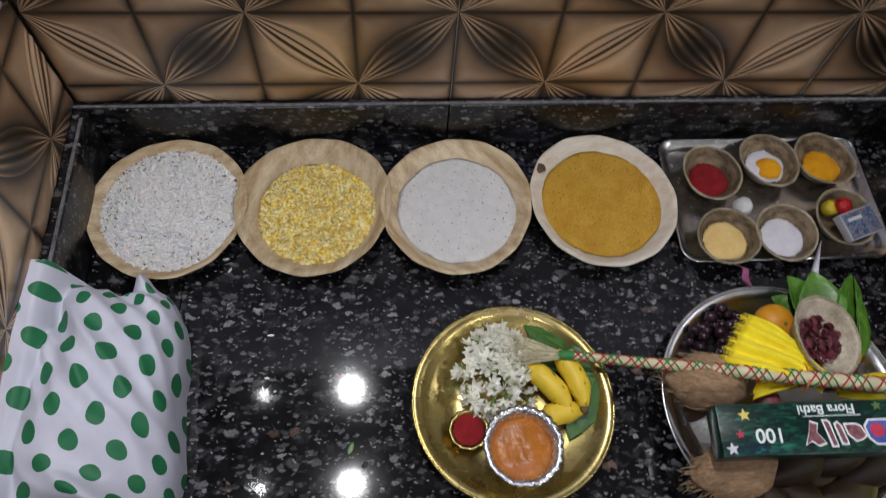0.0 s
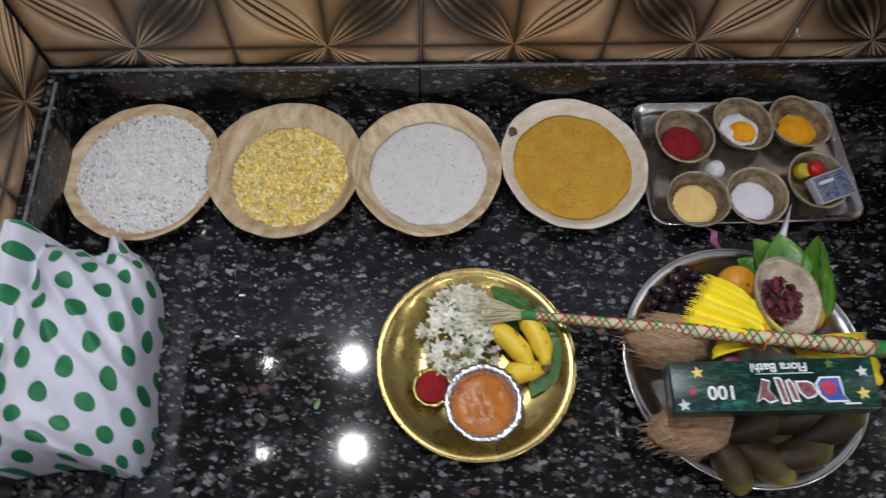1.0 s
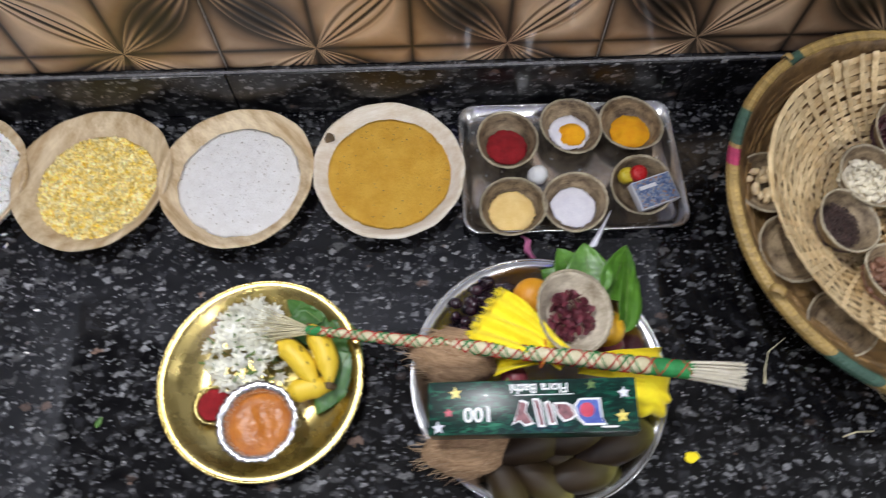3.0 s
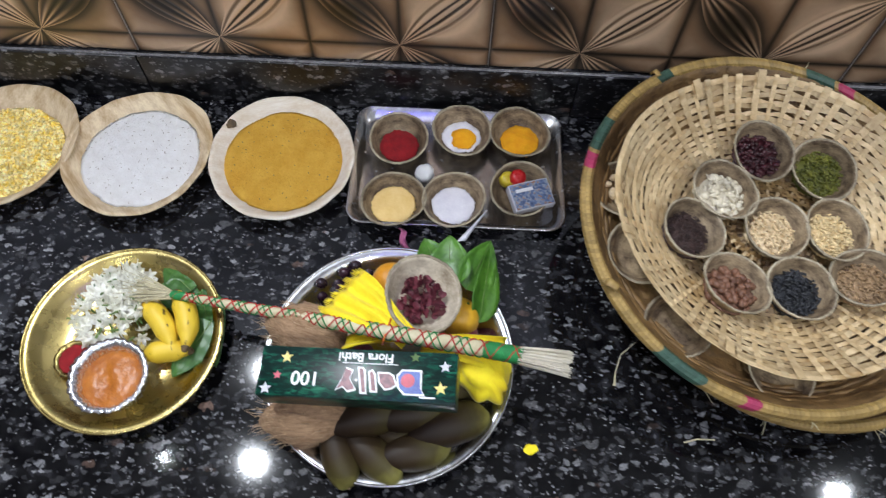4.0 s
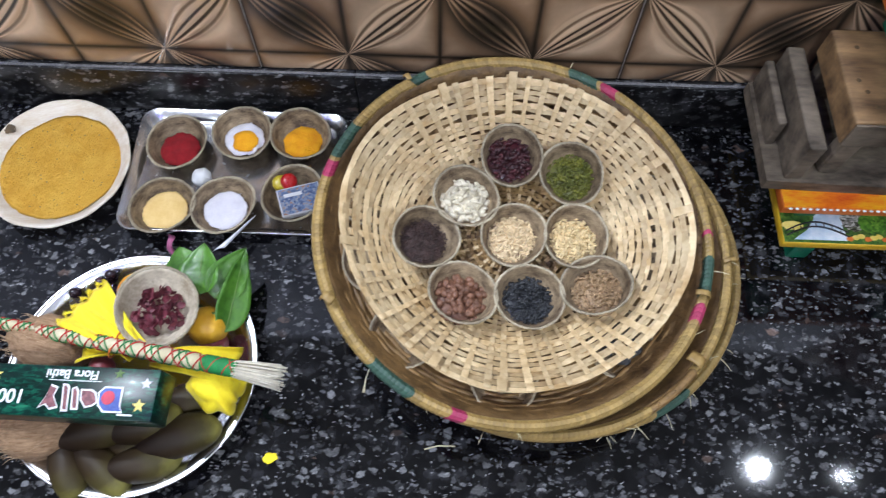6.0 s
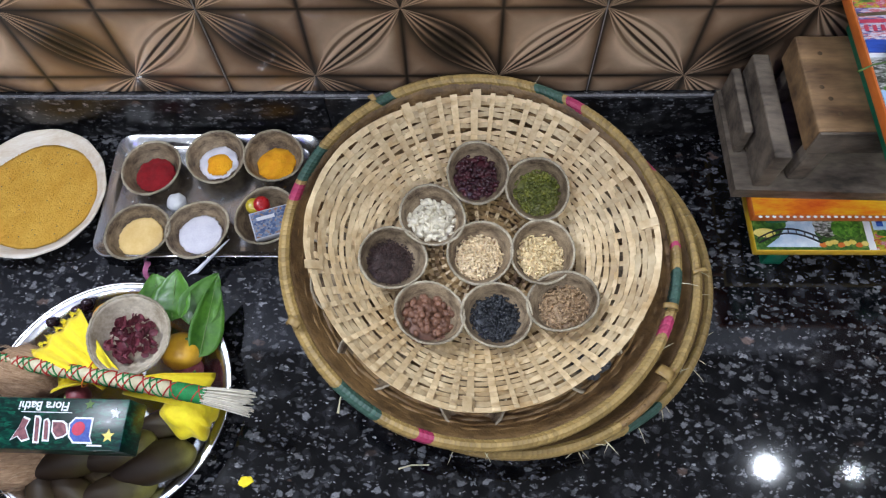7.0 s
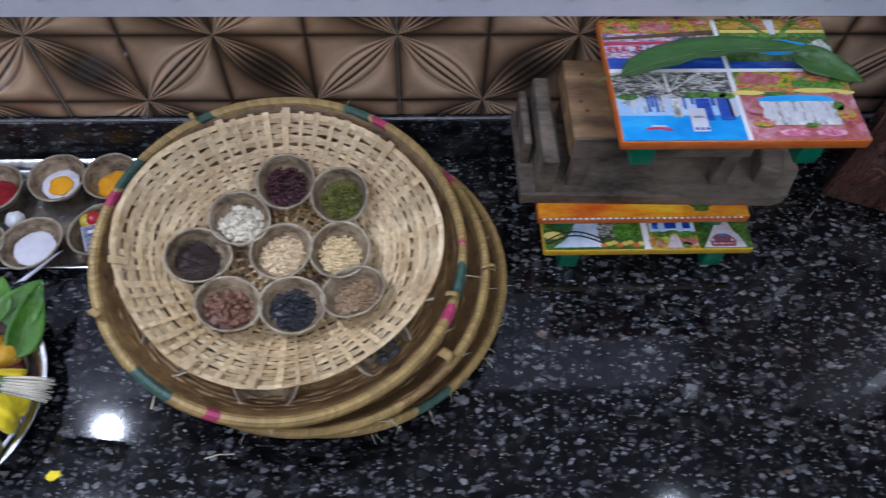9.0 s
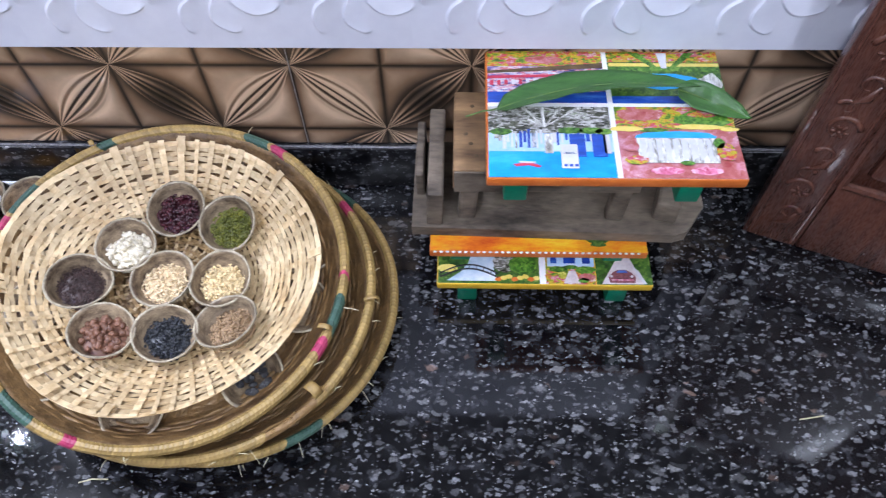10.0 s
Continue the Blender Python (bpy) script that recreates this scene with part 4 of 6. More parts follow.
pp = new("paper_strip", mesh_of("paper_strip", grid(5, 16, lambda a, b: (1.206 - 0.042 * b + 0.013 * (a - 0.5) * (0.3 + b), -0.243 - 0.070 * b + 0.006 * (a - 0.5), 0.03 + 0.018 * b + 0.004 * math.sin(3 * a))), M_paper))
pp.modifiers.new("thick", "SOLIDIFY").thickness = 0.0006
tagged(pp, "folded strip of white paper leaning on the tray rim", "paper")

# ---- brass plate ----
brass = thing("brass_plate", "round polished brass plate with a stepped rim", "plate", pose(0.668, -0.488, 0.0008))
part("dish", lathe([(0, 0), (0.100, 0), (0.108, 0.002), (0.128, 0.014), (0.136, 0.0235), (0.143, 0.0255), (0.147, 0.0275), (0.1475, 0.0292), (0.1455, 0.0302), (0.139, 0.029), (0.133, 0.0262), (0.124, 0.0165), (0.1215, 0.0158), (0.106, 0.0055), (0.103, 0.0052), (0.099, 0.0026), (0.065, 0.0022), (0.0635, 0.0032), (0.060, 0.0022), (0, 0.002)], 96), M_brass, brass)
part("rolled_rim", tube([(0.1462 * math.cos(TAU * k / 72), 0.1462 * math.sin(TAU * k / 72), 0.0292) for k in range(73)], 0.0022, 8), M_brass, brass)

# Jasmine: one blossom with its stem, repeated.


def blossom_meshes():
    petals = []
    for ring, (n, ln, lift) in enumerate(((6, 0.0135, 0.35), (4, 0.0105, 0.85))):
        for k in range(n):
            p = grid(3, 6, lambda u, v: (0.001 + ln * v * math.cos(lift * v), (u - 0.5) * 0.0062 * math.sin(math.pi * (0.10 + 0.88 * v)) ** 0.8, ln * v * math.sin(lift * v) + 0.0012 * (2 * u - 1) ** 2))
            petals.append(move(p, Matrix.Rotation(TAU * (k + 0.5 * ring) / n, 4, "Z")))
    heart = lathe([(0, 0.001), (0.0018, 0.0015), (0.0014, 0.004), (0, 0.005)], 6)
    return mesh_of("flower", join(*petals, heart), M_petal), mesh_of("stem", tube([(0, 0, 0.001), (0.0008, 0, -0.006), (0.002, 0.001, -0.015)], [0.0015, 0.0017, 0.001], 5), M_calyx)


petal_mesh, stem_mesh = blossom_meshes()
bunch = thing("jasmine_bunch", "bunch of white jasmine blossoms with green stems", "flowers", pose(0.648, -0.440, 0.003))
fr = random.Random(12)
for k in range(120):
    while True:
        x, y = fr.uniform(-0.062, 0.062), fr.uniform(-0.066, 0.068)
        side = 0.060 - 0.42 * max(0.0, y)
        if abs(x - 0.10 * y) < side and (x / 0.062) ** 2 + (y / 0.070) ** 2 < 1:
            break
    z = 0.012 + 0.030 * max(0, 1 - (x * x + y * y) / 0.0052) + fr.uniform(-0.003, 0.007)
    lean = Euler((fr.uniform(-0.6, 0.6) - 7 * y, fr.uniform(-0.6, 0.6) + 7 * x, fr.uniform(0, TAU)))
    if k % 4 == 0:
        # some lie on their face and show the stem
        lean.x += fr.choice((-1, 1)) * fr.uniform(1.5, 2.3)
        z += 0.006
    s = fr.uniform(0.8, 1.15)
    flower = part("flower", petal_mesh, M_petal, bunch, m=Matrix.LocRotScale((x, y, z), lean, (s, s, s)))
    part("stem", stem_mesh, M_calyx, flower)


def banana(x, y, z, turn, length, bend, roll=0.0):
    ob = thing("banana", "small ripe yellow banana with a dark tip", "banana", pose(x, y, z, roll, 0, turn), "bananas on the brass plate")
    pts, rad = [], []
    for k in range(15):
        t = k / 14
        a = (t - 0.5) * bend
        pts.append((length * math.sin(a) / bend, length * (math.cos(a) - math.cos(bend / 2)) / bend, 0))
        rad.append(0.0172 * min(1, 0.42 + 2.6 * t, 0.30 + 2.2 * (1 - t)) ** 0.9)
    part("peel", tube(pts, rad, 9), M_banana, ob)
    d = Vector(pts[-1]) - Vector(pts[-2])
    part("tip", tube([Vector(pts[-1]) - d * 0.1, Vector(pts[-1]) + d * 0.7, Vector(pts[-1]) + d * 1.2], [0.0066, 0.005, 0.0035], 7), M_bananatip, ob)
    part("stem_end", tube([Vector(pts[0]), Vector(pts[0]) * 1.08, Vector(pts[0]) * 1.14], [0.0068, 0.0052, 0.003], 7), M_bananatip, ob)
    return ob


banana(0.719, -0.472, 0.036, -50, 0.090, 0.6)
banana(0.752, -0.462, 0.040, -70, 0.092, 0.8)
banana(0.738, -0.511, 0.026, 10, 0.066, 0.6)


def leaf_geo(length, width, droop, curl=0.25, point=0.8, seed=0.0, bend=0.0):
    def fn(u, v):
        t = v
        w = width * (math.sin(math.pi * t ** 0.62) ** point) * 0.5
        s = 2 * u - 1
        x = length * t
        z = -droop * t * t + curl * w * s * s + 0.0025 * noise.noise(Vector((x * 40, s * 2 + seed, seed))) + 0.0005 * math.cos(9 * math.pi * t + 2 * abs(s))
        return (x, s * w + bend * math.sin(math.pi * t), z)
    v, f = grid(9, 22, fn)
    rib = tube([(length * k / 10, bend * math.sin(math.pi * k / 10), -droop * (k / 10) ** 2 + 0.0006) for k in range(11)], [0.0012 * (1 - k / 12) for k in range(11)], 5)
    return (v, f), rib


def leaf(name, label, m, length, width, droop, mat, group="", curl=0.25, point=0.8, seed=0.0, bend=0.0):
    blade, rib = leaf_geo(length, width, droop, curl, point, seed, bend)
    ob = thing(name, label, "leaf", m, group)
    b = part("blade", blade, mat, ob)
    b.modifiers.new("thick", "SOLIDIFY").thickness = 0.0006
    part("midrib", rib, M_calyx, ob)
    return ob


for x, y, z, tx, ty, tz, ln, wd in ((0.752, -0.408, 0.024, 10, -2, 140, 0.070, 0.050), (0.705, -0.398, 0.026, -5, 4, -28, 0.10, 0.055), (0.768, -0.405, 0.026, 10, 4, -72, 0.125, 0.062), (0.794, -0.455, 0.026, -8, 4, -118, 0.10, 0.062)):
    leaf("betel_leaf", "dark green betel leaf tucked under the bananas", pose(x, y, z, tx, ty, tz), ln, wd, 0.01, M_darkleaf, "leaves on the brass plate", 0.06, seed=x)
bowl = thing("foil_bowl", "crinkled silver foil bowl with a fluted rim", "bowl", pose(0.672, -0.556, 0.003))
part("shell", lathe([(0, 0), (0.034, 0), (0.040, 0.006), (0.046, 0.03), (0.049, 0.046), (0.0555, 0.049), (0.056, 0.0505), (0.049, 0.0488), (0.0445, 0.044), (0.042, 0.03), (0.036, 0.005), (0, 0.003)], 84, lambda a, q: (0.0012 * (q / 0.055) * math.sin(28 * a) + 0.0006 * math.sin(9 * a), 0.0009 * (q / 0.055) ** 3 * math.sin(28 * a + 1))), M_foil, bowl)
pv = lathe([(0.0445, 0.030), (0.040, 0.0345), (0.03, 0.036), (0.02, 0.037), (0.01, 0.037), (0, 0.037)], 48)
pv = [(x, y, z + 0.006 * noise.noise(Vector((x * 55, y * 55, 3))) * (1 - min(1, math.hypot(x, y) / 0.0445)) + 0.002 * math.sin(160 * x + 90 * y) * (1 - math.hypot(x, y) / 0.046)) for x, y, z in pv[0]], pv[1]
paste = new("sandal_paste", mesh_of("sandal_paste", pv, M_paste))
paste.matrix_world = pose(0.672, -0.556, 0.003)
tagged(paste, "thick orange sandal paste filling the foil bowl", "paste")
kc = thing("kumkum_cup", "tiny gold scalloped cup", "cup", pose(0.601, -0.524, 0.0032))
part("shell", lathe([(0, 0), (0.016, 0), (0.0215, 0.008), (0.0275, 0.016), (0.0285, 0.018), (0.024, 0.0165), (0.018, 0.006), (0, 0.003)], 66, lambda a, q: (0.0016 * (q / 0.028) ** 3 * abs(math.sin(5.5 * a)), 0)), M_brass, kc)
heap("kumkum_powder", "bright red kumkum powder in a tiny gold cup", "powder", 0.601, -0.524, 0.006, 0.0225, 0.002, M_kumkum, 14, base=0.0125, lump=0.0008)

# ---- steel plate with fruit ----
steel = thing("steel_plate", "large round stainless steel plate with a raised rim", "plate", pose(1.067, -0.506, 0.0008))
part("dish", lathe([(0, 0), (0.135, 0), (0.145, 0.003), (0.166, 0.026), (0.172, 0.0345), (0.181, 0.0365), (0.183, 0.0385), (0.181, 0.0395), (0.171, 0.0375), (0.163, 0.029), (0.143, 0.0055), (0.134, 0.0026), (0, 0.0022)], 96), M_steel, steel)
part("rolled_rim", tube([(0.1815 * math.cos(TAU * k / 80), 0.1815 * math.sin(TAU * k / 80), 0.0385) for k in range(81)], 0.0025, 8), M_steel, steel)

grapes = thing("grape_bunch", "heap of small glossy black grapes", "grapes", pose(0.990, -0.395, 0.004))
gm = mesh_of("grape", blob(0.0095, 0.0085, 0.0085, 12, 8), M_grape)
gr = random.Random(4)
for k in range(64):
    a, d = gr.uniform(0, TAU), 0.052 * gr.random() ** 0.5
    x, y = d * math.cos(a) * 1.05 + 0.01, d * math.sin(a) * 0.95
    z = 0.010 + 0.014 * gr.random() * (1 - d / 0.075)
    lim = math.hypot(x + 0.990 - 1.067, y - 0.395 + 0.5)
    if lim > 0.150:
        z += 0.024
    if lim < 0.163:
        part("grape", gm, M_grape, grapes, m=Matrix.LocRotScale((x, y, z), Euler((gr.uniform(0, 3), gr.uniform(0, 3), 0)), None))


def round_fruit(name, label, cat, m, r, mat, squash=0.92, stalk=M_calyx):
    ob = thing(name, label, cat, m)
    part("skin", lathe([(0, -r * squash)] + [(r * math.sin(math.pi * k / 16), -r * squash * math.cos(math.pi * k / 16)) for k in range(1, 15)] + [(r * 0.16, r * squash * 0.955), (0, r * squash * 0.93)], 30), mat, ob)
    part("stalk", tube([(0, 0, r * squash * 0.9), (0.001, 0, r * squash * 0.98)], [0.0035, 0.0025], 6), stalk, ob)
    return ob


round_fruit("orange", "bright orange fruit among leaves and cloth", "orange", pose(1.064, -0.398, 0.070, 20, 10, 0), 0.030, M_orange)
round_fruit("orange", "yellow-orange fruit beside the leaf cup", "orange", pose(1.168, -0.438, 0.044, -30, 30, 0), 0.031, M_yellowfruit)
round_fruit("onion", "small purple-red onion on the steel plate", "onion", pose(1.176, -0.462, 0.028, 20, 50, 0), 0.023, M_onion)
round_fruit("onion", "small pink onion beside the incense box", "onion", pose(1.030, -0.512, 0.055, 10, -40, 0), 0.020, M_onion)
round_fruit("onion", "purple-red onion in the steel plate", "onion", pose(1.150, -0.545, 0.030, 0, 40, 0), 0.022, M_onion)

tilt_cup = cup(1, pose(1.105, -0.431, 0.078, 10, 12, 20), "pale leaf cup of dried petals resting on fruit", "leaf cups on the steel plate")
tilt_cup.scale = (1.1, 1.1, 1.1)
tilt_cup.data = CUPS[1][0].copy()
tilt_cup.data.materials[0] = M_cup_pale
rose = thing("dried_petals", "dark red dried rose petals in a leaf cup", "petals", pose(1.108, -0.433, 0.084, 10, 12, 0))
flake = grid(4, 4, lambda u, v: ((u - 0.5) * 0.013, (v - 0.5) * 0.009 * math.sin(math.pi * (0.15 + 0.7 * u)), 0.003 * math.sin(3 * u) + 0.0025 * math.cos(4 * v)))
part("petals", scatter(flake, on_disc(0.033, 110, lambda a, b: 0.008 + 0.008 * (1 - (a * a + b * b) / 0.0011), random.Random(9), 1.0, 0.006)), M_rose, rose, kind="stuff")

for x, y, z, tx, ty, tz, ln, wd in ((1.140, -0.392, 0.056, 10, -14, 112, 0.080, 0.072), (1.150, -0.395, 0.060, -10, -14, 92, 0.082, 0.070), (1.130, -0.385, 0.052, 0, -6, 140, 0.060, 0.055), (1.196, -0.448, 0.048, 40, -14, 80, 0.125, 0.052), (1.176, -0.40, 0.060, 26, -10, 64, 0.090, 0.062)):
    leaf("betel_leaf", "fresh green betel leaf standing out of the steel plate", pose(x, y, z, tx, ty, tz), ln, wd, 0.008, M_leaf, "leaves on the steel plate", seed=y * 9)


def coconut(x, y, z, turn, tilt, label, rx=0.062, r=0.042):
    ob = thing("coconut", label, "coconut", pose(x, y, z, 0, tilt, turn), "coconuts on the steel plate")
    part("husk", blob(rx, r, r, 30, 20, 0.10, 3.2, x * 40, lambda t: 1.0 if t > -0.2 else 1.0 - 0.45 * (-t - 0.2)), M_husk, ob)
    hr = random.Random(int(x * 1000))
    hairs = []
    for k in range(120):
        a, t = hr.uniform(0, TAU), hr.uniform(-0.98, 0.7)
        g = math.sqrt(max(0.02, 1 - t * t)) * r * (1.0 if t > -0.2 else 1 - 0.45 * (-t - 0.2))
        p = Vector((t * rx, g * math.cos(a), g * math.sin(a))) * 1.0
        out = Vector((-1.0 + hr.uniform(-0.2, 0.2), 0.12 * math.cos(a), 0.12 * math.sin(a))).normalized()
        ln = hr.uniform(0.010, 0.026)
        hairs.append(tube([p, p + out * ln * 0.5 + Vector((0, 0, 0.001)), p + out * ln + Vector((0, hr.uniform(-0.006, 0.006), hr.uniform(-0.007, 0.003)))], [0.0007, 0.0005, 0.0002], 3))
    part("fibres", join(*hairs), M_fibre, ob, "pale brown loose fibres", kind="stuff")
    return ob


coconut(0.945, -0.478, 0.056, -12, 6, "brown hairy coconut under the reed broom")
coconut(0.960, -0.602, 0.052, 8, 4, "brown hairy coconut beneath the incense box", 0.064, 0.041)


def green_fruit(x, y, z, turn, tilt, s=1.0):
    ob = thing("green_fruit", "brown-green elongated fruit with a pale olive end", "fruit", pose(x, y, z, 0, tilt, turn), "green fruits on the steel plate")
    part("skin", blob(0.056 * s, 0.031 * s, 0.029 * s, 24, 18, 0.07, 1.6, x * 30, lambda t: 0.90 + 0.14 * t), M_greenfruit, ob)
    part("stalk", tube([(-0.054 * s, 0, 0), (-0.064 * s, 0.002, 0.002)], [0.005, 0.0035], 6), M_bananatip, ob)
    part("blossom_scar", lathe([(0.0034, -0.0006), (0.0028, 0.001), (0, 0.0006)], 8), M_bananatip, ob, m=Matrix.Translation((0.0555 * s, 0, 0)) @ Matrix.Rotation(radians(90), 4, "Y"))
    return ob


for x, y, z, turn, tilt, s in ((1.008, -0.648, 0.040, -66, 10, 0.86), (1.056, -0.648, 0.040, -36, 8, 0.9), (1.112, -0.640, 0.042, 16, 6, 0.95), (1.158, -0.604, 0.050, 22, 2, 1.05), (1.046, -0.600, 0.058, 20, 4, 0.95), (1.108, -0.590, 0.058, 18, 2, 0.95), (1.085, -0.615, 0.032, -20, 0, 0.85), (1.15, -0.552, 0.036, 20, 0, 0.9)):
    green_fruit(x, y, z, turn, tilt, s)

# Yellow cloth: a pleated fan with a fringe, bound in the middle, and a hanging end.
cloth = thing("yellow_cloth", "bright yellow fringed cloth bound with thread", "cloth", pose(0, 0, 0))


def fan(c, ends, z0, z1, pleats, seed, sag=0.01):
    (ax, ay), (bx, by) = ends

    def fn(u, v):
        tip = Vector((ax + (bx - ax) * u, ay + (by - ay) * u, z1))
        root = Vector((c[0] + (bx - ax) * 0.36 * (u - 0.5), c[1] + (by - ay) * 0.36 * (u - 0.5), z0))
        p = root.lerp(tip, v)
        n = noise.noise(Vector((u * 5 + seed, v * 2, seed)))
        return (p.x + 0.003 * n, p.y + 0.004 * n, p.z + (0.002 + 0.0022 * v) * math.sin(pleats * TAU * u + 1.5 * n) + sag * math.sin(math.pi * v) + 0.006 * n)
    return grid(72, 16, fn)


def cloth_part(name, geo, label=""):
    ob = part(name, geo, M_cloth, cloth, label)
    ob.modifiers.new("thick", "SOLIDIFY").thickness = 0.0009
    return ob


KNOT = (1.115, -0.505)
cloth_part("fan", fan((1.098, -0.500), ((0.966, -0.460), (1.021, -0.388)), 0.100, 0.088, 3, 2, 0.016))
cloth_part("fold", fan(KNOT, ((1.228, -0.540), (1.236, -0.480)), 0.092, 0.078, 2, 7, 0.016))
gather = blob(0.042, 0.040, 0.034, 44, 30)
gather = [tuple(Vector(q) * (1 + 0.55 * abs(noise.noise(Vector((q[0] * 18, q[1] * 64, q[2] * 14 + 5)))) - 0.15 + 0.16 * noise.noise(Vector((q[0] * 16, q[1] * 16, 8))))) for q in gather[0]], gather[1]
part("hanging_end", move(gather, Matrix.Translation((1.206, -0.532, 0.066)) @ Matrix.Rotation(radians(-50), 4, "Z")), M_cloth, cloth)
cloth_part("under_fold", fan((1.10, -0.485), ((1.00, -0.512), (1.02, -0.462)), 0.086, 0.075, 3, 17, 0.008))
fringe = []
cr = random.Random(6)
for k in range(60):
    u = k / 59
    p = Vector((0.970 + 0.052 * u, -0.458 + 0.068 * u, 0.088 + 0.006 * math.sin(6 * TAU * u)))
    d = Vector((-0.82, 0.30 + 0.3 * u, cr.uniform(-0.5, 0.1))) * cr.uniform(0.008, 0.015)
    fringe.append(tube([p, p + d * 0.6, p + d + Vector((0, 0, -0.002))], [0.0008, 0.0007, 0.0003], 4))
part("fringe", join(*fringe), M_cloth, cloth)
part("binding", tube([(1.066 + 0.005 * math.cos(TAU * k / 16), -0.488 + 0.022 * math.cos(TAU * k / 16 + 0.3), 0.102 + 0.014 * math.sin(TAU * k / 16)) for k in range(17)], 0.0012, 6), M_orangepaint, cloth, "thin orange binding thread")

# Incense box with its print, which reads from the far side.
ibox = thing("incense_box", "long dark green printed incense stick box", "box", pose(1.041, -0.570, 0.117, 2.0, -6.0, -2.0))
part("carton", box(0.257, 0.066, 0.043, 0.0016), M_box, ibox)


def lettering(text, x, y, size, mat, parent, z, name="lettering", bold=0.0):
    cu = bpy.data.curves.new(name, "FONT")
    cu.body, cu.size, cu.align_x, cu.align_y, cu.extrude, cu.offset = text, size, "CENTER", "CENTER", 0.0002, bold
    tmp = bpy.data.objects.new(name, cu)
    scene.collection.objects.link(tmp)
    dg = bpy.context.evaluated_depsgraph_get()
    me = bpy.data.meshes.new_from_object(tmp.evaluated_get(dg))
    bpy.data.objects.remove(tmp)
    me.materials.clear()
    me.materials.append(mat)
    ob = new(name, me)
    ob.parent = parent
    ob.matrix_local = pose(x, y, z, 0, 0, 180)
    return ob


TOP = 0.0434
lettering("100", -0.066, -0.008, 0.025, M_white_ink, ibox, TOP, bold=0.0004)
lettering("Flora Bathi", 0.010, 0.0225, 0.0165, M_white_ink, ibox, TOP, bold=0.0003)


def flat(points, z, thick=0.0004):
    n = len(points)
    v = [(x, y, z) for x, y in points] + [(x, y, z + thick) for x, y in points]
    return v, [tuple(range(n, 2 * n))] + [(i, (i + 1) % n, n + (i + 1) % n, n + i) for i in range(n)]


# The mark: five leaning blocks of uneven outline, pale edge, coloured heart.
for k, (x, w, h, mt, shape) in enumerate((
        (0.070, 0.034, 0.033, M_blue_ink, ((-1, -0.5), (-0.6, -1), (1, -1), (0.8, -0.5), (1, 1), (-0.5, 1), (-1, 0.5))),
        (0.041, 0.024, 0.024, M_maroon_ink, ((-1, -0.2), (-0.4, -1), (0.4, -0.8), (1, -0.4), (0.8, 0.7), (0.3, 1), (-1, 1))),
        (0.022, 0.010, 0.030, M_maroon_ink, ((-1, -1), (1, -1), (1, 0.6), (0.2, 1), (-1, 0.8))),
        (0.009, 0.010, 0.035, M_maroon_ink, ((-1, -1), (0.8, -1), (1, 0.8), (0.4, 1), (-1, 1))),
        (-0.014, 0.028, 0.033, M_maroon_ink, ((-1, -0.9), (-0.3, -0.6), (0.2, -1), (1, -0.8), (0.5, 0.1), (0.9, 0.8), (0.2, 1), (-0.2, 0.2))))):
    y = -0.008

    def outline(grow, x=x, y=y, w=w, h=h, shape=shape):
        return [(x + (w / 2 - grow) * a - 0.18 * h / 2 * b, y + (h / 2 - grow) * b) for a, b in shape]
    mark = part("printed_mark", flat(outline(0.0), TOP - 0.0001), M_white_ink, ibox, "white-edged printed mark")
    part("heart", flat(outline(0.0024), TOP + 0.0005), mt, mark)
    if k == 0:
        part("red_patch", flat([(x + 0.009 * math.cos(a) - 0.003, y + 0.009 * math.sin(a) + 0.002) for a in [TAU * q / 12 for q in range(12)]], TOP + 0.0011), M_red_ink, mark)
for x0, x1, y in ((-0.02, 0.052, 0.0135),):
    part("printed_line", flat([(x0, y), (x1, y), (x1, y + 0.001), (x0, y + 0.001)], TOP - 0.0001), M_white_ink, ibox)
for x0, x1, y in ((0.083, 0.103, -0.0275),):
    part("printed_bar", flat([(x0, y), (x1, y), (x1, y + 0.0022), (x0, y + 0.0022)], TOP - 0.0001), M_white_ink, ibox)


def star_points(x, y, r, n=5):
    return [(x + (r if k % 2 == 0 else r * 0.45) * math.cos(math.pi * k / n + 0.4), y + (r if k % 2 == 0 else r * 0.45) * math.sin(math.pi * k / n + 0.4)) for k in range(2 * n)]


for x, y, r, mt in ((-0.094, 0.018, 0.0085, M_yellow_ink), (-0.103, -0.006, 0.006, M_red_ink), (-0.116, -0.024, 0.0085, M_card), (0.109, -0.014, 0.009, M_yellow_ink), (0.113, 0.014, 0.008, M_card), (0.074, 0.025, 0.007, M_calyx)):
    part("printed_flower", flat(star_points(x, y, r), TOP - 0.0001), mt, ibox)

# Decorated reed broom lying across both plates.
broom = thing("reed_broom", "reed hand broom wound with red and green thread", "broom")
A, B = Vector((0.738, -0.429, 0.056)), Vector((1.252, -0.529, 0.138))
AX = (B - A).normalized()
SIDE = AX.cross(Vector((0, 0, 1))).normalized()
RISE = SIDE.cross(AX)


def along(t, r=0.0, a=0.0):
    return A.lerp(B, t) + r * (math.cos(a) * SIDE + math.sin(a) * RISE)


def girth(t):
    return 0.0052 + 0.0056 * min(1, t * 1.25) ** 0.8


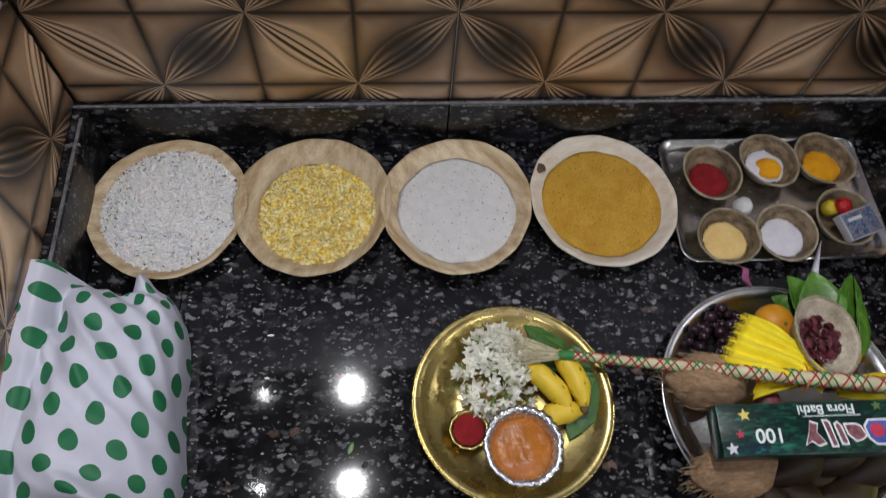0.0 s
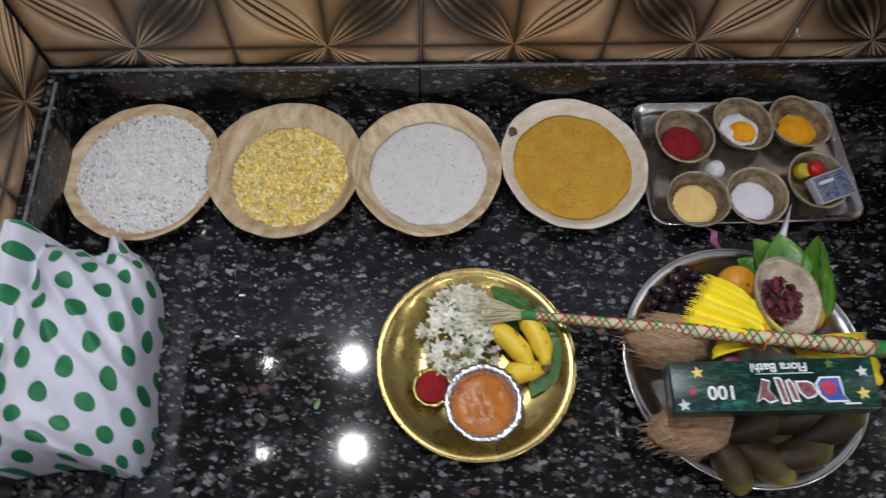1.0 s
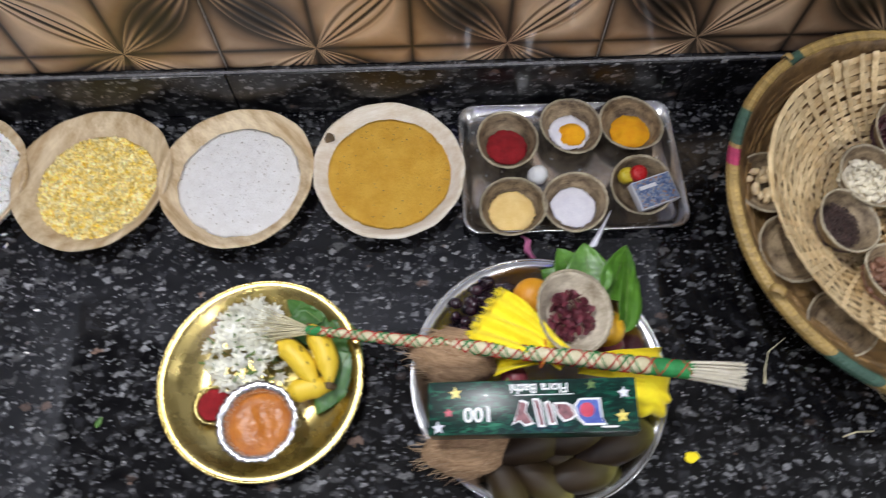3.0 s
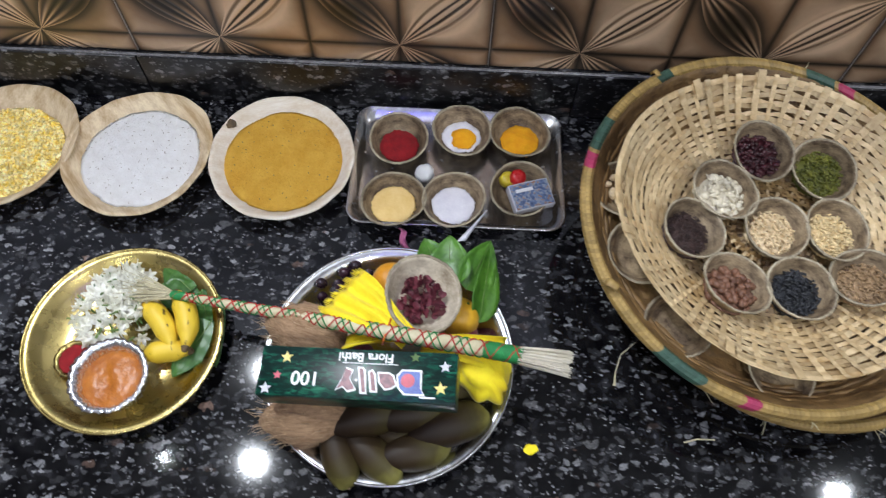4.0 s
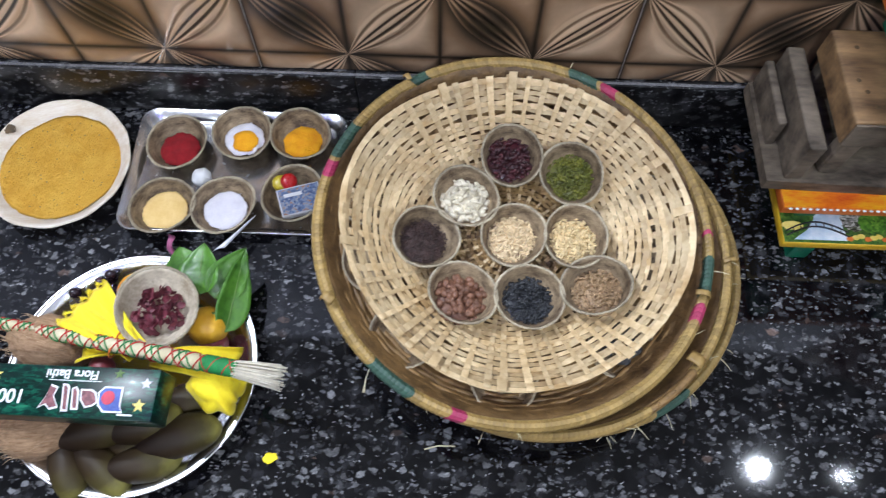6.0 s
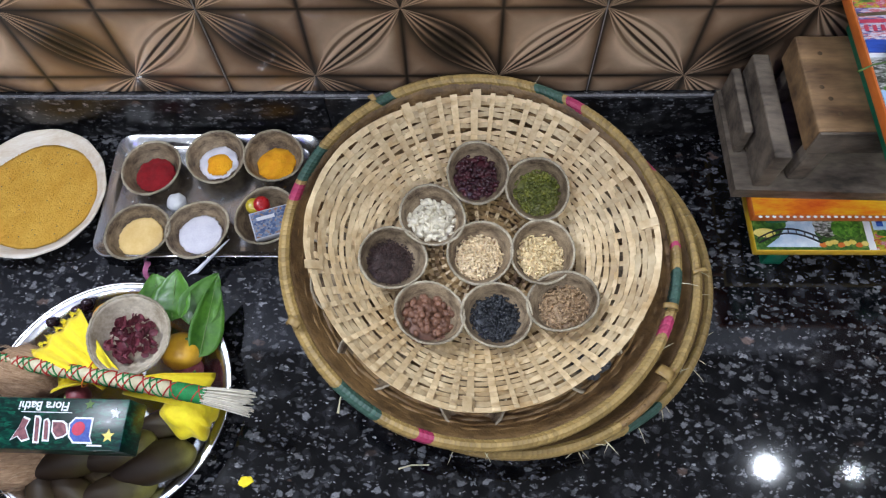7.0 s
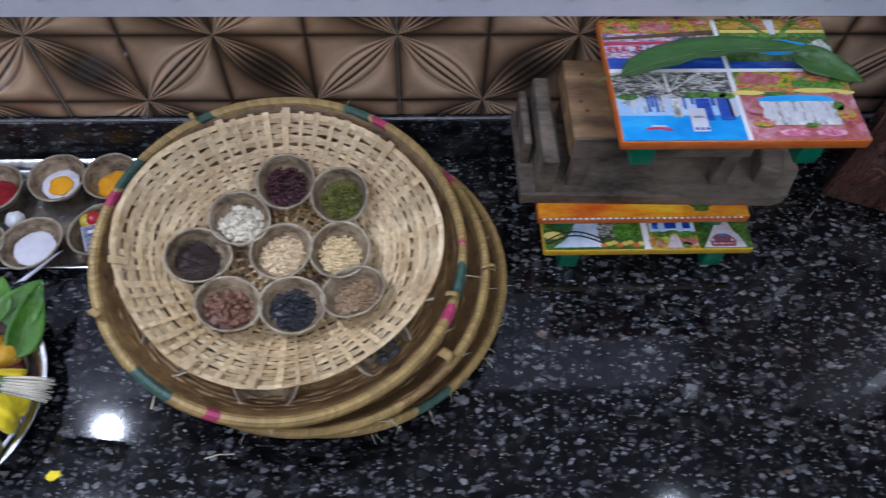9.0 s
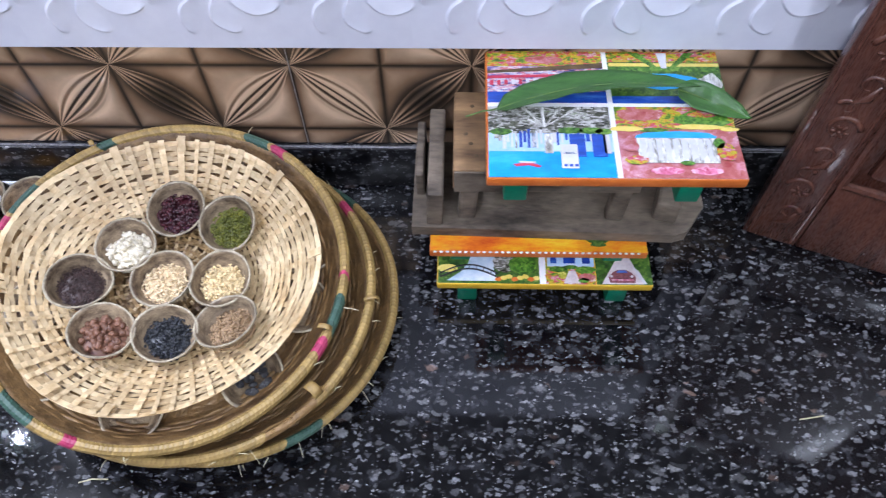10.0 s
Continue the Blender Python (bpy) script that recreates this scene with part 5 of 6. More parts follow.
part("handle", tube([along(k / 30) for k in range(31)], [girth(k / 30) for k in range(31)], 16), M_stick, broom)
for j, (mt, sgn, n0) in enumerate(((M_thread_red, 1, 0.0), (M_thread_red, 1, math.pi), (M_thread_red, -1, 0.5), (M_thread_green, -1, 0.5 + math.pi), (M_thread_green, 1, math.pi / 2), (M_thread_green, -1, 0.5 + math.pi / 2))):
    part("thread", tube([along(k / 260, girth(k / 260) + 0.0006, sgn * 13 * TAU * (k / 260) ** 0.93 + n0) for k in range(261)], 0.0011, 5), mt, broom)
part("binding", tube([along(t, 0) for t in (0.90, 0.91, 0.99, 1.0)], [0.0112, 0.0120, 0.0120, 0.0112], 16), M_thread_green, broom, "tight green thread binding")
br = random.Random(8)
tips = []
for k in range(110):
    a, q = br.uniform(0, TAU), br.random() ** 0.5
    p0, p1 = along(0.99, 0.0115 * q, a), along(1.0, 0, 0) + AX * br.uniform(0.052, 0.066) + (0.0175 * q) * (math.cos(a) * SIDE + math.sin(a) * RISE)
    tips.append(tube([p0, p0.lerp(p1, 0.5) + Vector((0, 0, 0.001)), p1], [0.0011, 0.001, 0.0008], 4))
part("cut_end", join(*tips), M_reed_end, broom, "pale cut reed ends", kind="stuff")
fan_tips = []
for k in range(70):
    a, q = br.uniform(0, TAU), br.random() ** 0.5
    spread = br.uniform(-0.36, 0.36)
    ln = br.uniform(0.055, 0.125)
    p0 = along(0.01, 0.005 * q, a)
    d = (-AX + spread * SIDE + 0.12 * RISE * br.uniform(-0.3, 1)).normalized()
    p1 = p0 + d * ln + Vector((0, 0, 0.006 - 0.25 * ln * br.random()))
    fan_tips.append(tube([p0, p0 + d * ln * 0.5 + Vector((0, 0, 0.002)), p1], [0.0011, 0.0008, 0.0003], 4))
part("bristles", join(*fan_tips), M_stick, broom, "fine splayed pale bristles", kind="stuff")
part("neck", tube([along(t) for t in (-0.01, 0.0, 0.03, 0.04)], [0.0055, 0.0068, 0.0072, 0.0062], 12), M_thread_green, broom)

# ---- nested baskets ----


def frame_at(x, y, z, gx, gy, turn=0.0):
    """A pose whose floor rises by gx and gy per metre along x and y."""
    up = Vector((-gx, -gy, 1)).normalized()
    ex = Vector((1, 0, gx)).normalized()
    ey = up.cross(ex)
    m = Matrix((ex, ey, up)).transposed().to_4x4()
    return Matrix.Translation((x, y, z)) @ m @ Matrix.Rotation(radians(turn), 4, "Z")


def wrap_mesh(name, R, rt, n, mat):
    """One turn of the cane wrapped round a rim, spanning a little less than its share."""
    half = math.pi / n * 1.0

    def fn(u, v):
        a = (v - 0.5) * 2 * half + 0.03 * math.sin(TAU * u)
        b = TAU * u
        r = rt * (1.0 + 0.07 * math.sin(math.pi * v))
        return ((R + r * math.cos(b)) * math.cos(a), (R + r * math.cos(b)) * math.sin(a), 1.15 * r * math.sin(b))
    return mesh_of(name, grid(10, 4, fn, True), mat)


def rim_basket(label, m, R, depth, rt, colours, seed, floor_mat, bare=()):
    ob = thing("bamboo_basket", label, "basket", m, "nested baskets")
    fl = R * 0.80

    def wob(a, q):
        return 0, 0.0012 * math.sin(36 * a + 3 * q / R * 20) * (q / R)
    prof = [(0, -depth), (fl, -depth), (fl + 0.02, -depth + 0.004), (R - 0.004, -0.004), (R + 0.003, 0.0), (R - 0.008, 0.002), (R - 0.014, -0.006), (fl + 0.01, -depth + 0.012), (fl - 0.01, -depth + 0.006), (fl * 0.5, -depth + 0.0055), (0, -depth + 0.0055)]
    part("dish", lathe(prof, 108, wob), floor_mat, ob)
    # floor slats in a basket weave
    r = random.Random(seed)
    for k in range(17):
        off = (k - 8) * fl * 2 / 17
        ln = 2 * math.sqrt(max(0.0, (fl - 0.004) ** 2 - off * off))
        if ln > 0.05:
            part("slat", grid(3, 24, lambda u, v: ((v - 0.5) * ln, off + (u - 0.5) * 0.024, -depth + 0.0075 + 0.0012 * math.sin(17 * math.pi * v + math.pi * k) + 0.0006 * (1 - (2 * u - 1) ** 2))), M_cane, ob)
    for k in range(5):
        q = R - 0.012 - 0.0085 * k
        h = -0.008 - (depth - 0.014) * (k + 0.4) / 5.2
        part("side_cane", tube([((q + 0.0015 * math.sin(30 * a + math.pi * k)) * math.cos(a), (q + 0.0015 * math.sin(30 * a + math.pi * k)) * math.sin(a), h) for a in [TAU * i / 120 for i in range(121)]], 0.0042, 5), M_cane, ob)
    n = 260
    plain, green, pink = (wrap_mesh("rim_wrap", R, rt, n, mt) for mt in (M_wrap, M_wrap_green, M_wrap_pink))
    part("rim_core", lathe([(R + rt * 0.86 * math.cos(TAU * k / 10), rt * 0.95 * math.sin(TAU * k / 10)) for k in range(11)], 96), M_cane, ob)
    for k in range(n):
        deg = 360 * k / n
        if any(a <= deg <= b for a, b in bare):
            continue
        me = next((green if c == "g" else pink for c, a, b in colours if a <= deg <= b), plain)
        part("rim_wrap", me, M_wrap, ob, m=Matrix.Rotation(radians(deg), 4, "Z") @ Matrix.Rotation(r.uniform(-0.012, 0.012), 4, "X"))
    return ob


b4 = rim_basket("shallow round bamboo basket lying at the bottom of the stack", frame_at(1.696, -0.302, 0.050, 0.0, 0.0, 5), 0.278, 0.049, 0.0070, (("g", 292, 304), ("g", 40, 52)), 41, M_canefloor)
b3 = rim_basket("shallow round bamboo basket with a frayed rim", frame_at(1.660, -0.315, 0.107, -0.03, 0.02, 0), 0.280, 0.052, 0.0078, (("p", 33, 38), ("p", 160, 164)), 42, M_canefloor, bare=((300, 318),))
b2 = rim_basket("round bamboo basket with pink and green bands on its rim", frame_at(1.620, -0.310, 0.155, -0.062, 0.075, 0), 0.281, 0.056, 0.0084,
                (("p", 162, 167), ("g", 147, 160), ("y", 0, 0), ("g", 226, 240), ("p", 252, 256), ("g", 62, 71), ("p", 55, 60), ("p", 332, 337), ("g", 340, 352), ("g", 118, 124)), 43, M_canefloor)
r = random.Random(77)
for k in range(9):
    a0 = radians(297 + 1.2 * k)
    q = 0.279 + r.uniform(-0.006, 0.007)
    part("loose_cane", tube([(q * math.cos(a0 + s * 0.05), q * math.sin(a0 + s * 0.05), r.uniform(-0.005, 0.008) + 0.002 * math.sin(s)) for s in range(9)], 0.0016, 5), M_cane, b3)


def fold_tab(x, y, z, turn, w, ln, base):
    ob = part("cane_tab", grid(4, 14, lambda u, v: (ln * math.sin(2.6 * v - 0.6) * 0.5, (u - 0.5) * w, ln * 0.45 * math.cos(2.6 * v - 0.9))), M_wrap, base, "pale folded cane end", m=base.matrix_world.inverted() @ pose(x, y, z, 0, 0, turn))
    ob.modifiers.new("thick", "SOLIDIFY").thickness = 0.0012


fold_tab(1.867, -0.486, 0.112, -38, 0.016, 0.030, b3)
fold_tab(1.878, -0.400, 0.140, -10, 0.008, 0.026, b2)
fold_tab(1.369, -0.440, 0.172, 150, 0.012, 0.024, b2)
fold_tab(1.455, -0.085, 0.196, 125, 0.008, 0.016, b2)
fold_tab(1.94, -0.33, 0.10, 10, 0.006, 0.03, b3)
frays = random.Random(19)
for base, R, n in ((b2, 0.288, 6), (b3, 0.288, 13), (b4, 0.286, 15)):
    for k in range(n):
        a = frays.uniform(0, TAU) if k % 2 else frays.uniform(-1.8, 0.6)
        p = Vector((R * math.cos(a), R * math.sin(a), frays.uniform(-0.008, 0.004)))
        d = Vector((math.cos(a + frays.uniform(-1.2, 1.2)), math.sin(a + frays.uniform(-1.2, 1.2)), frays.uniform(-0.3, 0.5))) * frays.uniform(0.008, 0.026)
        part("frayed_end", tube([p, p + d * 0.5 + Vector((0, 0, 0.002)), p + d], [0.0008, 0.0006, 0.0003], 4), M_stick, base)

# cups left in the two upper rimmed baskets
for k, (x, y, z) in enumerate(((1.770, -0.462, 0.087), (1.605, -0.520, 0.095), (1.828, -0.340, 0.092), (1.822, -0.24, 0.100), (1.468, -0.468, 0.108), (1.405, -0.26, 0.128), (1.42, -0.36, 0.118))):
    c = cup(k, frame_at(x, y, z, -0.062, 0.075, 30 * k), "dark leaf cup half hidden under the woven tray", "leaf cups in the rimmed basket")
    c.scale = (0.92, 0.92, 0.62)
    if k in (0, 5):
        lump = thing("charcoal_lumps" if k == 0 else "dried_seed_heap", "small dark charcoal lumps in a leaf cup" if k == 0 else "brown dried seeds in a leaf cup", "charcoal" if k == 0 else "seeds", frame_at(x, y, z + 0.004, -0.062, 0.075))
        lr = random.Random(k)
        part("lumps", scatter(blob(0.0085, 0.006, 0.005, 7, 5, 0.3, 3, k), on_disc(0.027, 22, lambda a, b: 0.006, lr, 1.0, 0.007)), M_charcoal if k == 0 else M_wheat, lump, kind="stuff", smooth=False)

# ---- woven pale tray ----
PR, PD = 0.246, 0.072
pale = thing("woven_tray", "pale open-weave bamboo tray holding nine leaf cups", "basket", frame_at(1.621, -0.316, 0.192, -0.06, 0.082, 0), "nested baskets")


def dish_z(q):
    t = min(1, max(0, (q - 0.12) / (PR - 0.12)))
    return -PD + PD * t ** 1.45


def squarish(a):
    return (1 - 0.042 * math.sin(a) ** 2) * (1 + 0.010 * math.cos(4 * a + 0.6) + 0.006 * math.sin(3 * a))


NW = 54
wr = random.Random(21)
for k in range(27):
    q0 = 0.047 + (PR - 0.050) * k / 26 + wr.uniform(-0.0008, 0.0008)
    w = 0.0034 * wr.uniform(0.78, 1.12) + (0.001 if k > 24 else 0)
    ph = wr.uniform(0, TAU)

    def fn(u, v):
        a = TAU * u
        ww = w * (1.0 + 0.30 * noise.noise(Vector((7 * math.cos(a), 7 * math.sin(a), 3.1 * k))))
        q = (q0 + (v - 0.5) * 2 * ww + 0.0016 * math.sin(3 * a + ph) + 0.0013 * noise.noise(Vector((5 * math.cos(a), 5 * math.sin(a), 1.7 * k)))) * squarish(a)
        return (q * math.cos(a), q * math.sin(a), dish_z(q) + (0.0022 if k > 25 else 0) + (0.0024 if k < 26 else 0.0008) * math.cos(NW / 2 * a + math.pi * k))
    ob = part("weft_strip", grid(NW * 3, 2, fn, True), M_straw if k > 7 else M_heart, pale, smooth=False)
    ob.modifiers.new("thick", "SOLIDIFY").thickness = 0.0009


def warp_mesh(q_in, w0, w1, wave):
    def fn(u, v):
        q = q_in + (PR * 0.998 - q_in) * v
        w = w0 + (w1 - w0) * v
        return (q, (u - 0.5) * w, dish_z(q) - 0.0007 + wave * 0.0012 * math.sin(26 * math.pi * (q - 0.047) / (PR - 0.05)))
    return mesh_of("warp_strip", grid(2, 36, fn), M_straw, False)


warps = [warp_mesh(0.012, 0.003, 0.0105, 1), warp_mesh(0.10, 0.0055, 0.0105, -1)]
for k in range(NW):
    a = TAU * k / NW
    ob = part("warp_strip", warps[k % 2], M_straw, pale, m=Matrix.Rotation(a + wr.uniform(-0.016, 0.016), 4, "Z") @ Matrix.Diagonal((squarish(a), squarish(a) * wr.uniform(0.7, 1.25), squarish(a), 1)))
hub = part("hub", lathe([(0, -PD - 0.003), (0.05, -PD - 0.003), (0.05, -PD - 0.0015), (0, -PD - 0.0012)], 40), M_cane, pale)
for k in range(8):
    a = TAU * (k + wr.uniform(-0.4, 0.4)) / 8
    ob = part("rim_tab", grid(3, 8, lambda u, v: (PR * squarish(a) - 0.020 + 0.022 * v, (u - 0.5) * 0.0125, dish_z(PR - 0.020 + 0.020 * v) + 0.0035 + 0.0015 * math.sin(math.pi * v))), M_straw, pale, m=Matrix.Rotation(a, 4, "Z"), smooth=False)
    ob.modifiers.new("thick", "SOLIDIFY").thickness = 0.001

GRAINS = (
    (1.614, -0.192, "red_beans", "dark maroon beans in a leaf cup", M_maroonbean, blob(0.0040, 0.0031, 0.0029, 7, 5), 200, 0.009),
    (1.707, -0.217, "green_gram", "small olive-green gram in a leaf cup", M_greengram, blob(0.0027, 0.0023, 0.0022, 6, 5), 360, 0.008),
    (1.548, -0.267, "white_beans", "flat white beans in a leaf cup", M_whitebean, blob(0.0060, 0.0046, 0.0029, 9, 6), 95, 0.010),
    (1.487, -0.337, "dark_seeds", "fine dark brown seeds in a leaf cup", M_darkseed, seed_mesh(0.0019, 0.0011, 0.0008), 720, 0.008),
    (1.618, -0.323, "wheat_grains", "pale wheat grains in a leaf cup", M_wheat, seed_mesh(0.0042, 0.0019, 0.0017), 300, 0.010),
    (1.708, -0.320, "pale_lentils", "pale yellow lentils in a leaf cup", M_dalpale, seed_mesh(0.0032, 0.0026, 0.0013), 330, 0.010),
    (1.544, -0.420, "chickpeas", "brown chickpeas in a leaf cup", M_chickpea, blob(0.0054, 0.0047, 0.0045, 9, 6, 0.15, 2), 100, 0.010),
    (1.641, -0.415, "black_gram", "small black gram in a leaf cup", M_blackgram, blob(0.0027, 0.0021, 0.0020, 6, 5), 360, 0.007),
    (1.740, -0.402, "brown_wheat", "reddish brown wheat grains in a leaf cup", M_redwheat, seed_mesh(0.0037, 0.0017, 0.0015), 340, 0.009),
)
PALE_INV = pale.matrix_world.inverted()
for k, (x, y, nm, label, mt, grain, count, rise) in enumerate(GRAINS):
    loc = PALE_INV @ Vector((x, y, 0.16))
    q = math.hypot(loc.x, loc.y)
    slope = max(0, (dish_z(q + 0.02) - dish_z(q - 0.02)) / 0.04) * 0.8
    m = pale.matrix_world @ Matrix.Translation((loc.x, loc.y, dish_z(q) + 0.0035 + (0.010 * slope)))
    if slope > 0.01:
        m = m @ Matrix.Rotation(math.atan(slope), 4, Vector((loc.y, -loc.x, 0)).normalized())
    c = cup(k, m @ Matrix.Rotation(k * 0.7, 4, "Z"), "grey-brown leaf cup holding " + nm.replace("_", " "), "leaf cups in the woven tray")
    c.scale = (0.915, 0.915, 1.04)
    g = heap(nm, label, "grain", 0, 0, 0, 0.0375, rise * 0.6 + 0.003, mt, 50 + k, grain, mt, int(count * 0.9), base=0.0125, lump=0.0012, flat=0.6, sink=0.005, jitter=0.0036)
    g.matrix_world = m

# ---- stack of low stools ----


def stool(label, x0, x1, y0, y1, top, thick, leg_h, edge_mat, leg_x, legs_y):
    ob = thing("low_stool", label, "stool", pose((x0 + x1) / 2, (y0 + y1) / 2, top - thick - leg_h), "stacked low stools")
    part("board", move(box(x1 - x0, y1 - y0, thick, 0.003), Matrix.Translation((0, 0, leg_h))), edge_mat, ob)
    for lx in leg_x:
        part("leg", move(box(0.034, y1 - y0 - 0.02, leg_h + 0.001, 0.003), Matrix.Translation((lx, 0, -0.0))), M_greenpaint, ob)
    return ob, leg_h + thick


def picture(parent, x0, x1, y0, y1, z, mat, name="picture", lift=0.0006):
    return part(name, move(box(x1 - x0, y1 - y0, lift, 0), Matrix.Translation(((x0 + x1) / 2, (y0 + y1) / 2, z))), mat, parent, smooth=False)


s1, z = stool("low wooden stool with yellow edges and garden pictures on top", 2.046, 2.410, -0.279, -0.022, 0.073, 0.017, 0.056, M_yellowpaint, (-0.13, 0.13), 0)
picture(s1, -0.180, -0.008, -0.1265, 0.127, z, M_green_print)
picture(s1, 0.003, 0.086, -0.1265, 0.127, z, M_garden)
picture(s1, 0.088, 0.181, -0.1265, 0.127, z, M_green_print)
picture(s1, -0.008, 0.003, -0.1265, 0.127, z, M_white_ink, "white_divider")


def blob_print(name, x, y, rx, ry, lift, mat, seed, ragged=0.25, parent=None):
    return part(name, flat([(x + rx * math.cos(a) * (1 + ragged * noise.noise(Vector((3 * math.cos(a), 3 * math.sin(a), seed)))), y + ry * math.sin(a) * (1 + ragged * noise.noise(Vector((3 * math.cos(a), 3 * math.sin(a), seed + 9))))) for a in [TAU * k / 24 for k in range(24)]], z + lift), mat, parent or s1)


p = part("water_picture", flat([(-0.165, -0.122), (-0.080, -0.122), (-0.086, -0.095), (-0.062, -0.060), (-0.060, 0.0), (-0.120, 0.0), (-0.128, -0.085), (-0.142, -0.105)], z + 0.0006), M_falls, s1)
part("bridge", join(*[tube([(-0.176 + 0.098 * t / 12, -0.116 + lift + 0.017 * math.sin(math.pi * t / 12), z + 0.0022) for t in range(13)], 0.0014, 4) for lift in (0.0, 0.008)], *[tube([(-0.176 + 0.098 * t / 8, -0.116 + 0.017 * math.sin(math.pi * t / 8), z + 0.0022), (-0.176 + 0.098 * t / 8, -0.108 + 0.017 * math.sin(math.pi * t / 8), z + 0.0022)], 0.0009, 4) for t in range(1, 8)]), M_ink_black, p, "dark printed bridge")
blob_print("bush_picture", -0.068, -0.086, 0.018, 0.020, 0.0012, M_boughs, 1.0)
blob_print("bush_picture", -0.036, -0.090, 0.024, 0.018, 0.0016, M_bush, 2.0)
blob_print("flowerbed_picture", -0.164, -0.098, 0.017, 0.008, 0.0016, M_yellow_ink, 3.0)
for k in range(8):
    blob_print("printed_flower", -0.078 + 0.0092 * k, -0.119 + 0.0025 * (k % 3), 0.0055, 0.0042, 0.0020, M_yellow_ink if k % 3 else M_orangepaint, 4.0 + k, 0.4)
house = part("house_picture", flat([(0.006, -0.092), (0.086, -0.092), (0.086, -0.05), (0.006, -0.05)], z + 0.0006), M_skyprint, s1)
for x, w in ((0.012, 0.010), (0.034, 0.020), (0.066, 0.013)):
    part("window_picture", flat([(x, -0.086), (x + w, -0.086), (x + w, -0.068), (x, -0.068)], z + 0.0013), M_deep, house)
for x, y, rx, ry, mt in ((0.024, -0.098, 0.016, 0.006, M_bush), (0.070, -0.099, 0.017, 0.007, M_bush), (0.045, -0.094, 0.012, 0.004, M_bush), (0.014, -0.113, 0.012, 0.009, M_garden), (0.030, -0.110, 0.008, 0.007, M_yellowleaf), (0.072, -0.113, 0.014, 0.007, M_rose_print), (0.066, -0.120, 0.009, 0.005, M_bush)):
    blob_print("bush_picture", x, y, rx, ry, 0.0018, mt, x * 60)
part("path_picture", flat([(0.032, -0.1255), (0.060, -0.1255), (0.053, -0.101), (0.042, -0.101)], z + 0.0014), M_pathprint, s1)
part("road_picture", flat([(0.096, -0.1255), (0.166, -0.1255), (0.142, -0.06), (0.134, -0.06)], z + 0.0006), M_pathprint, s1)
cp = part("car_picture", flat([(0.110, -0.1235), (0.152, -0.1235), (0.154, -0.112), (0.147, -0.103), (0.139, -0.098), (0.124, -0.098), (0.116, -0.103), (0.108, -0.112)], z + 0.0013), M_maroon_ink, s1)
part("windscreen_picture", flat([(0.122, -0.104), (0.141, -0.104), (0.138, -0.0995), (0.125, -0.0995)], z + 0.0019), M_deep, cp)
for x in (0.113, 0.147):
    part("headlight_picture", flat([(x + 0.0028 * math.cos(a), -0.111 + 0.0024 * math.sin(a)) for a in [TAU * k / 10 for k in range(10)]], z + 0.0019), M_card, cp)
part("bumper_picture", flat([(0.113, -0.119), (0.149, -0.119), (0.149, -0.117), (0.113, -0.117)], z + 0.0019), M_pinkprint, cp)
part("verge_picture", flat([(0.150, -0.090), (0.158, -0.112), (0.166, -0.1255), (0.171, -0.1255), (0.160, -0.100)], z + 0.0015), M_card, s1)

s2, z = stool("low wooden stool with orange edges and a sunset picture", 2.034, 2.397, -0.241, -0.022, 0.1155, 0.018, 0.0245, M_orangepaint, (-0.13, 0.13), 0)
picture(s2, -0.180, 0.180, -0.108, 0.105, z, M_sunset)
for k in range(34):
    part("printed_dot", flat([(-0.172 + 0.0102 * k + 0.0035 * math.cos(a), -0.111 + 0.0022 * math.sin(a)) for a in (0.5, 1.8, 3.2, 4.4, 5.6)], z + 0.0007), M_white_ink, s2)
part("printed_tree", flat([(0.10 + 0.016 * math.cos(a) * (1 + 0.3 * math.sin(5 * a)), -0.088 + 0.010 * math.sin(a)) for a in [TAU * k / 20 for k in range(20)]], z + 0.0007), M_green_print, s2)

plank = thing("plank_stool", "upturned weathered grey plank stool with upright battens", "stool", pose(2.232, -0.115, 0.1165), "stacked low stools")
v = [(-0.228, -0.093), (0.205, -0.105), (0.226, -0.098), (0.262, -0.045), (0.262, 0.094), (-0.228, 0.094)]
part("board", join(flat(v, 0, 0.022), ([(x, y, 0) for x, y in v], [tuple(reversed(range(6)))])), M_greywood, plank, smooth=False)
part("batten", move(box(0.026, 0.186, 0.082, 0.003), Matrix.Translation((-0.190, 0.004, 0.0225)) @ Matrix.Rotation(radians(2), 4, "Y")), M_greywood, plank, smooth=False)
part("side_strip", move(box(0.014, 0.12, 0.055, 0.003), Matrix.Translation((-0.2155, 0.033, 0.0225))), M_greywood, plank, smooth=False)
part("cleat", move(box(0.040, 0.05, 0.045, 0.006), Matrix.Translation((0.195, -0.055, 0.0225)) @ Matrix.Rotation(radians(-14), 4, "Z")), M_greywood, plank, smooth=False)

block = thing("brown_stool", "thick knotted brown wooden stool with short legs", "stool", pose(2.22, -0.110, 0.1392), "stacked low stools")
part("board", move(box(0.295, 0.168, 0.05, 0.004), Matrix.Translation((0, 0, 0.0805))), M_brownwood, block, smooth=False)
# Thin strip that makes the front darker than the top board.
part("front_strip", move(box(0.291, 0.004, 0.046, 0.001), Matrix.Translation((0, -0.086, 0.0825))), M_greywood, block, "dark grey front strip", smooth=False)
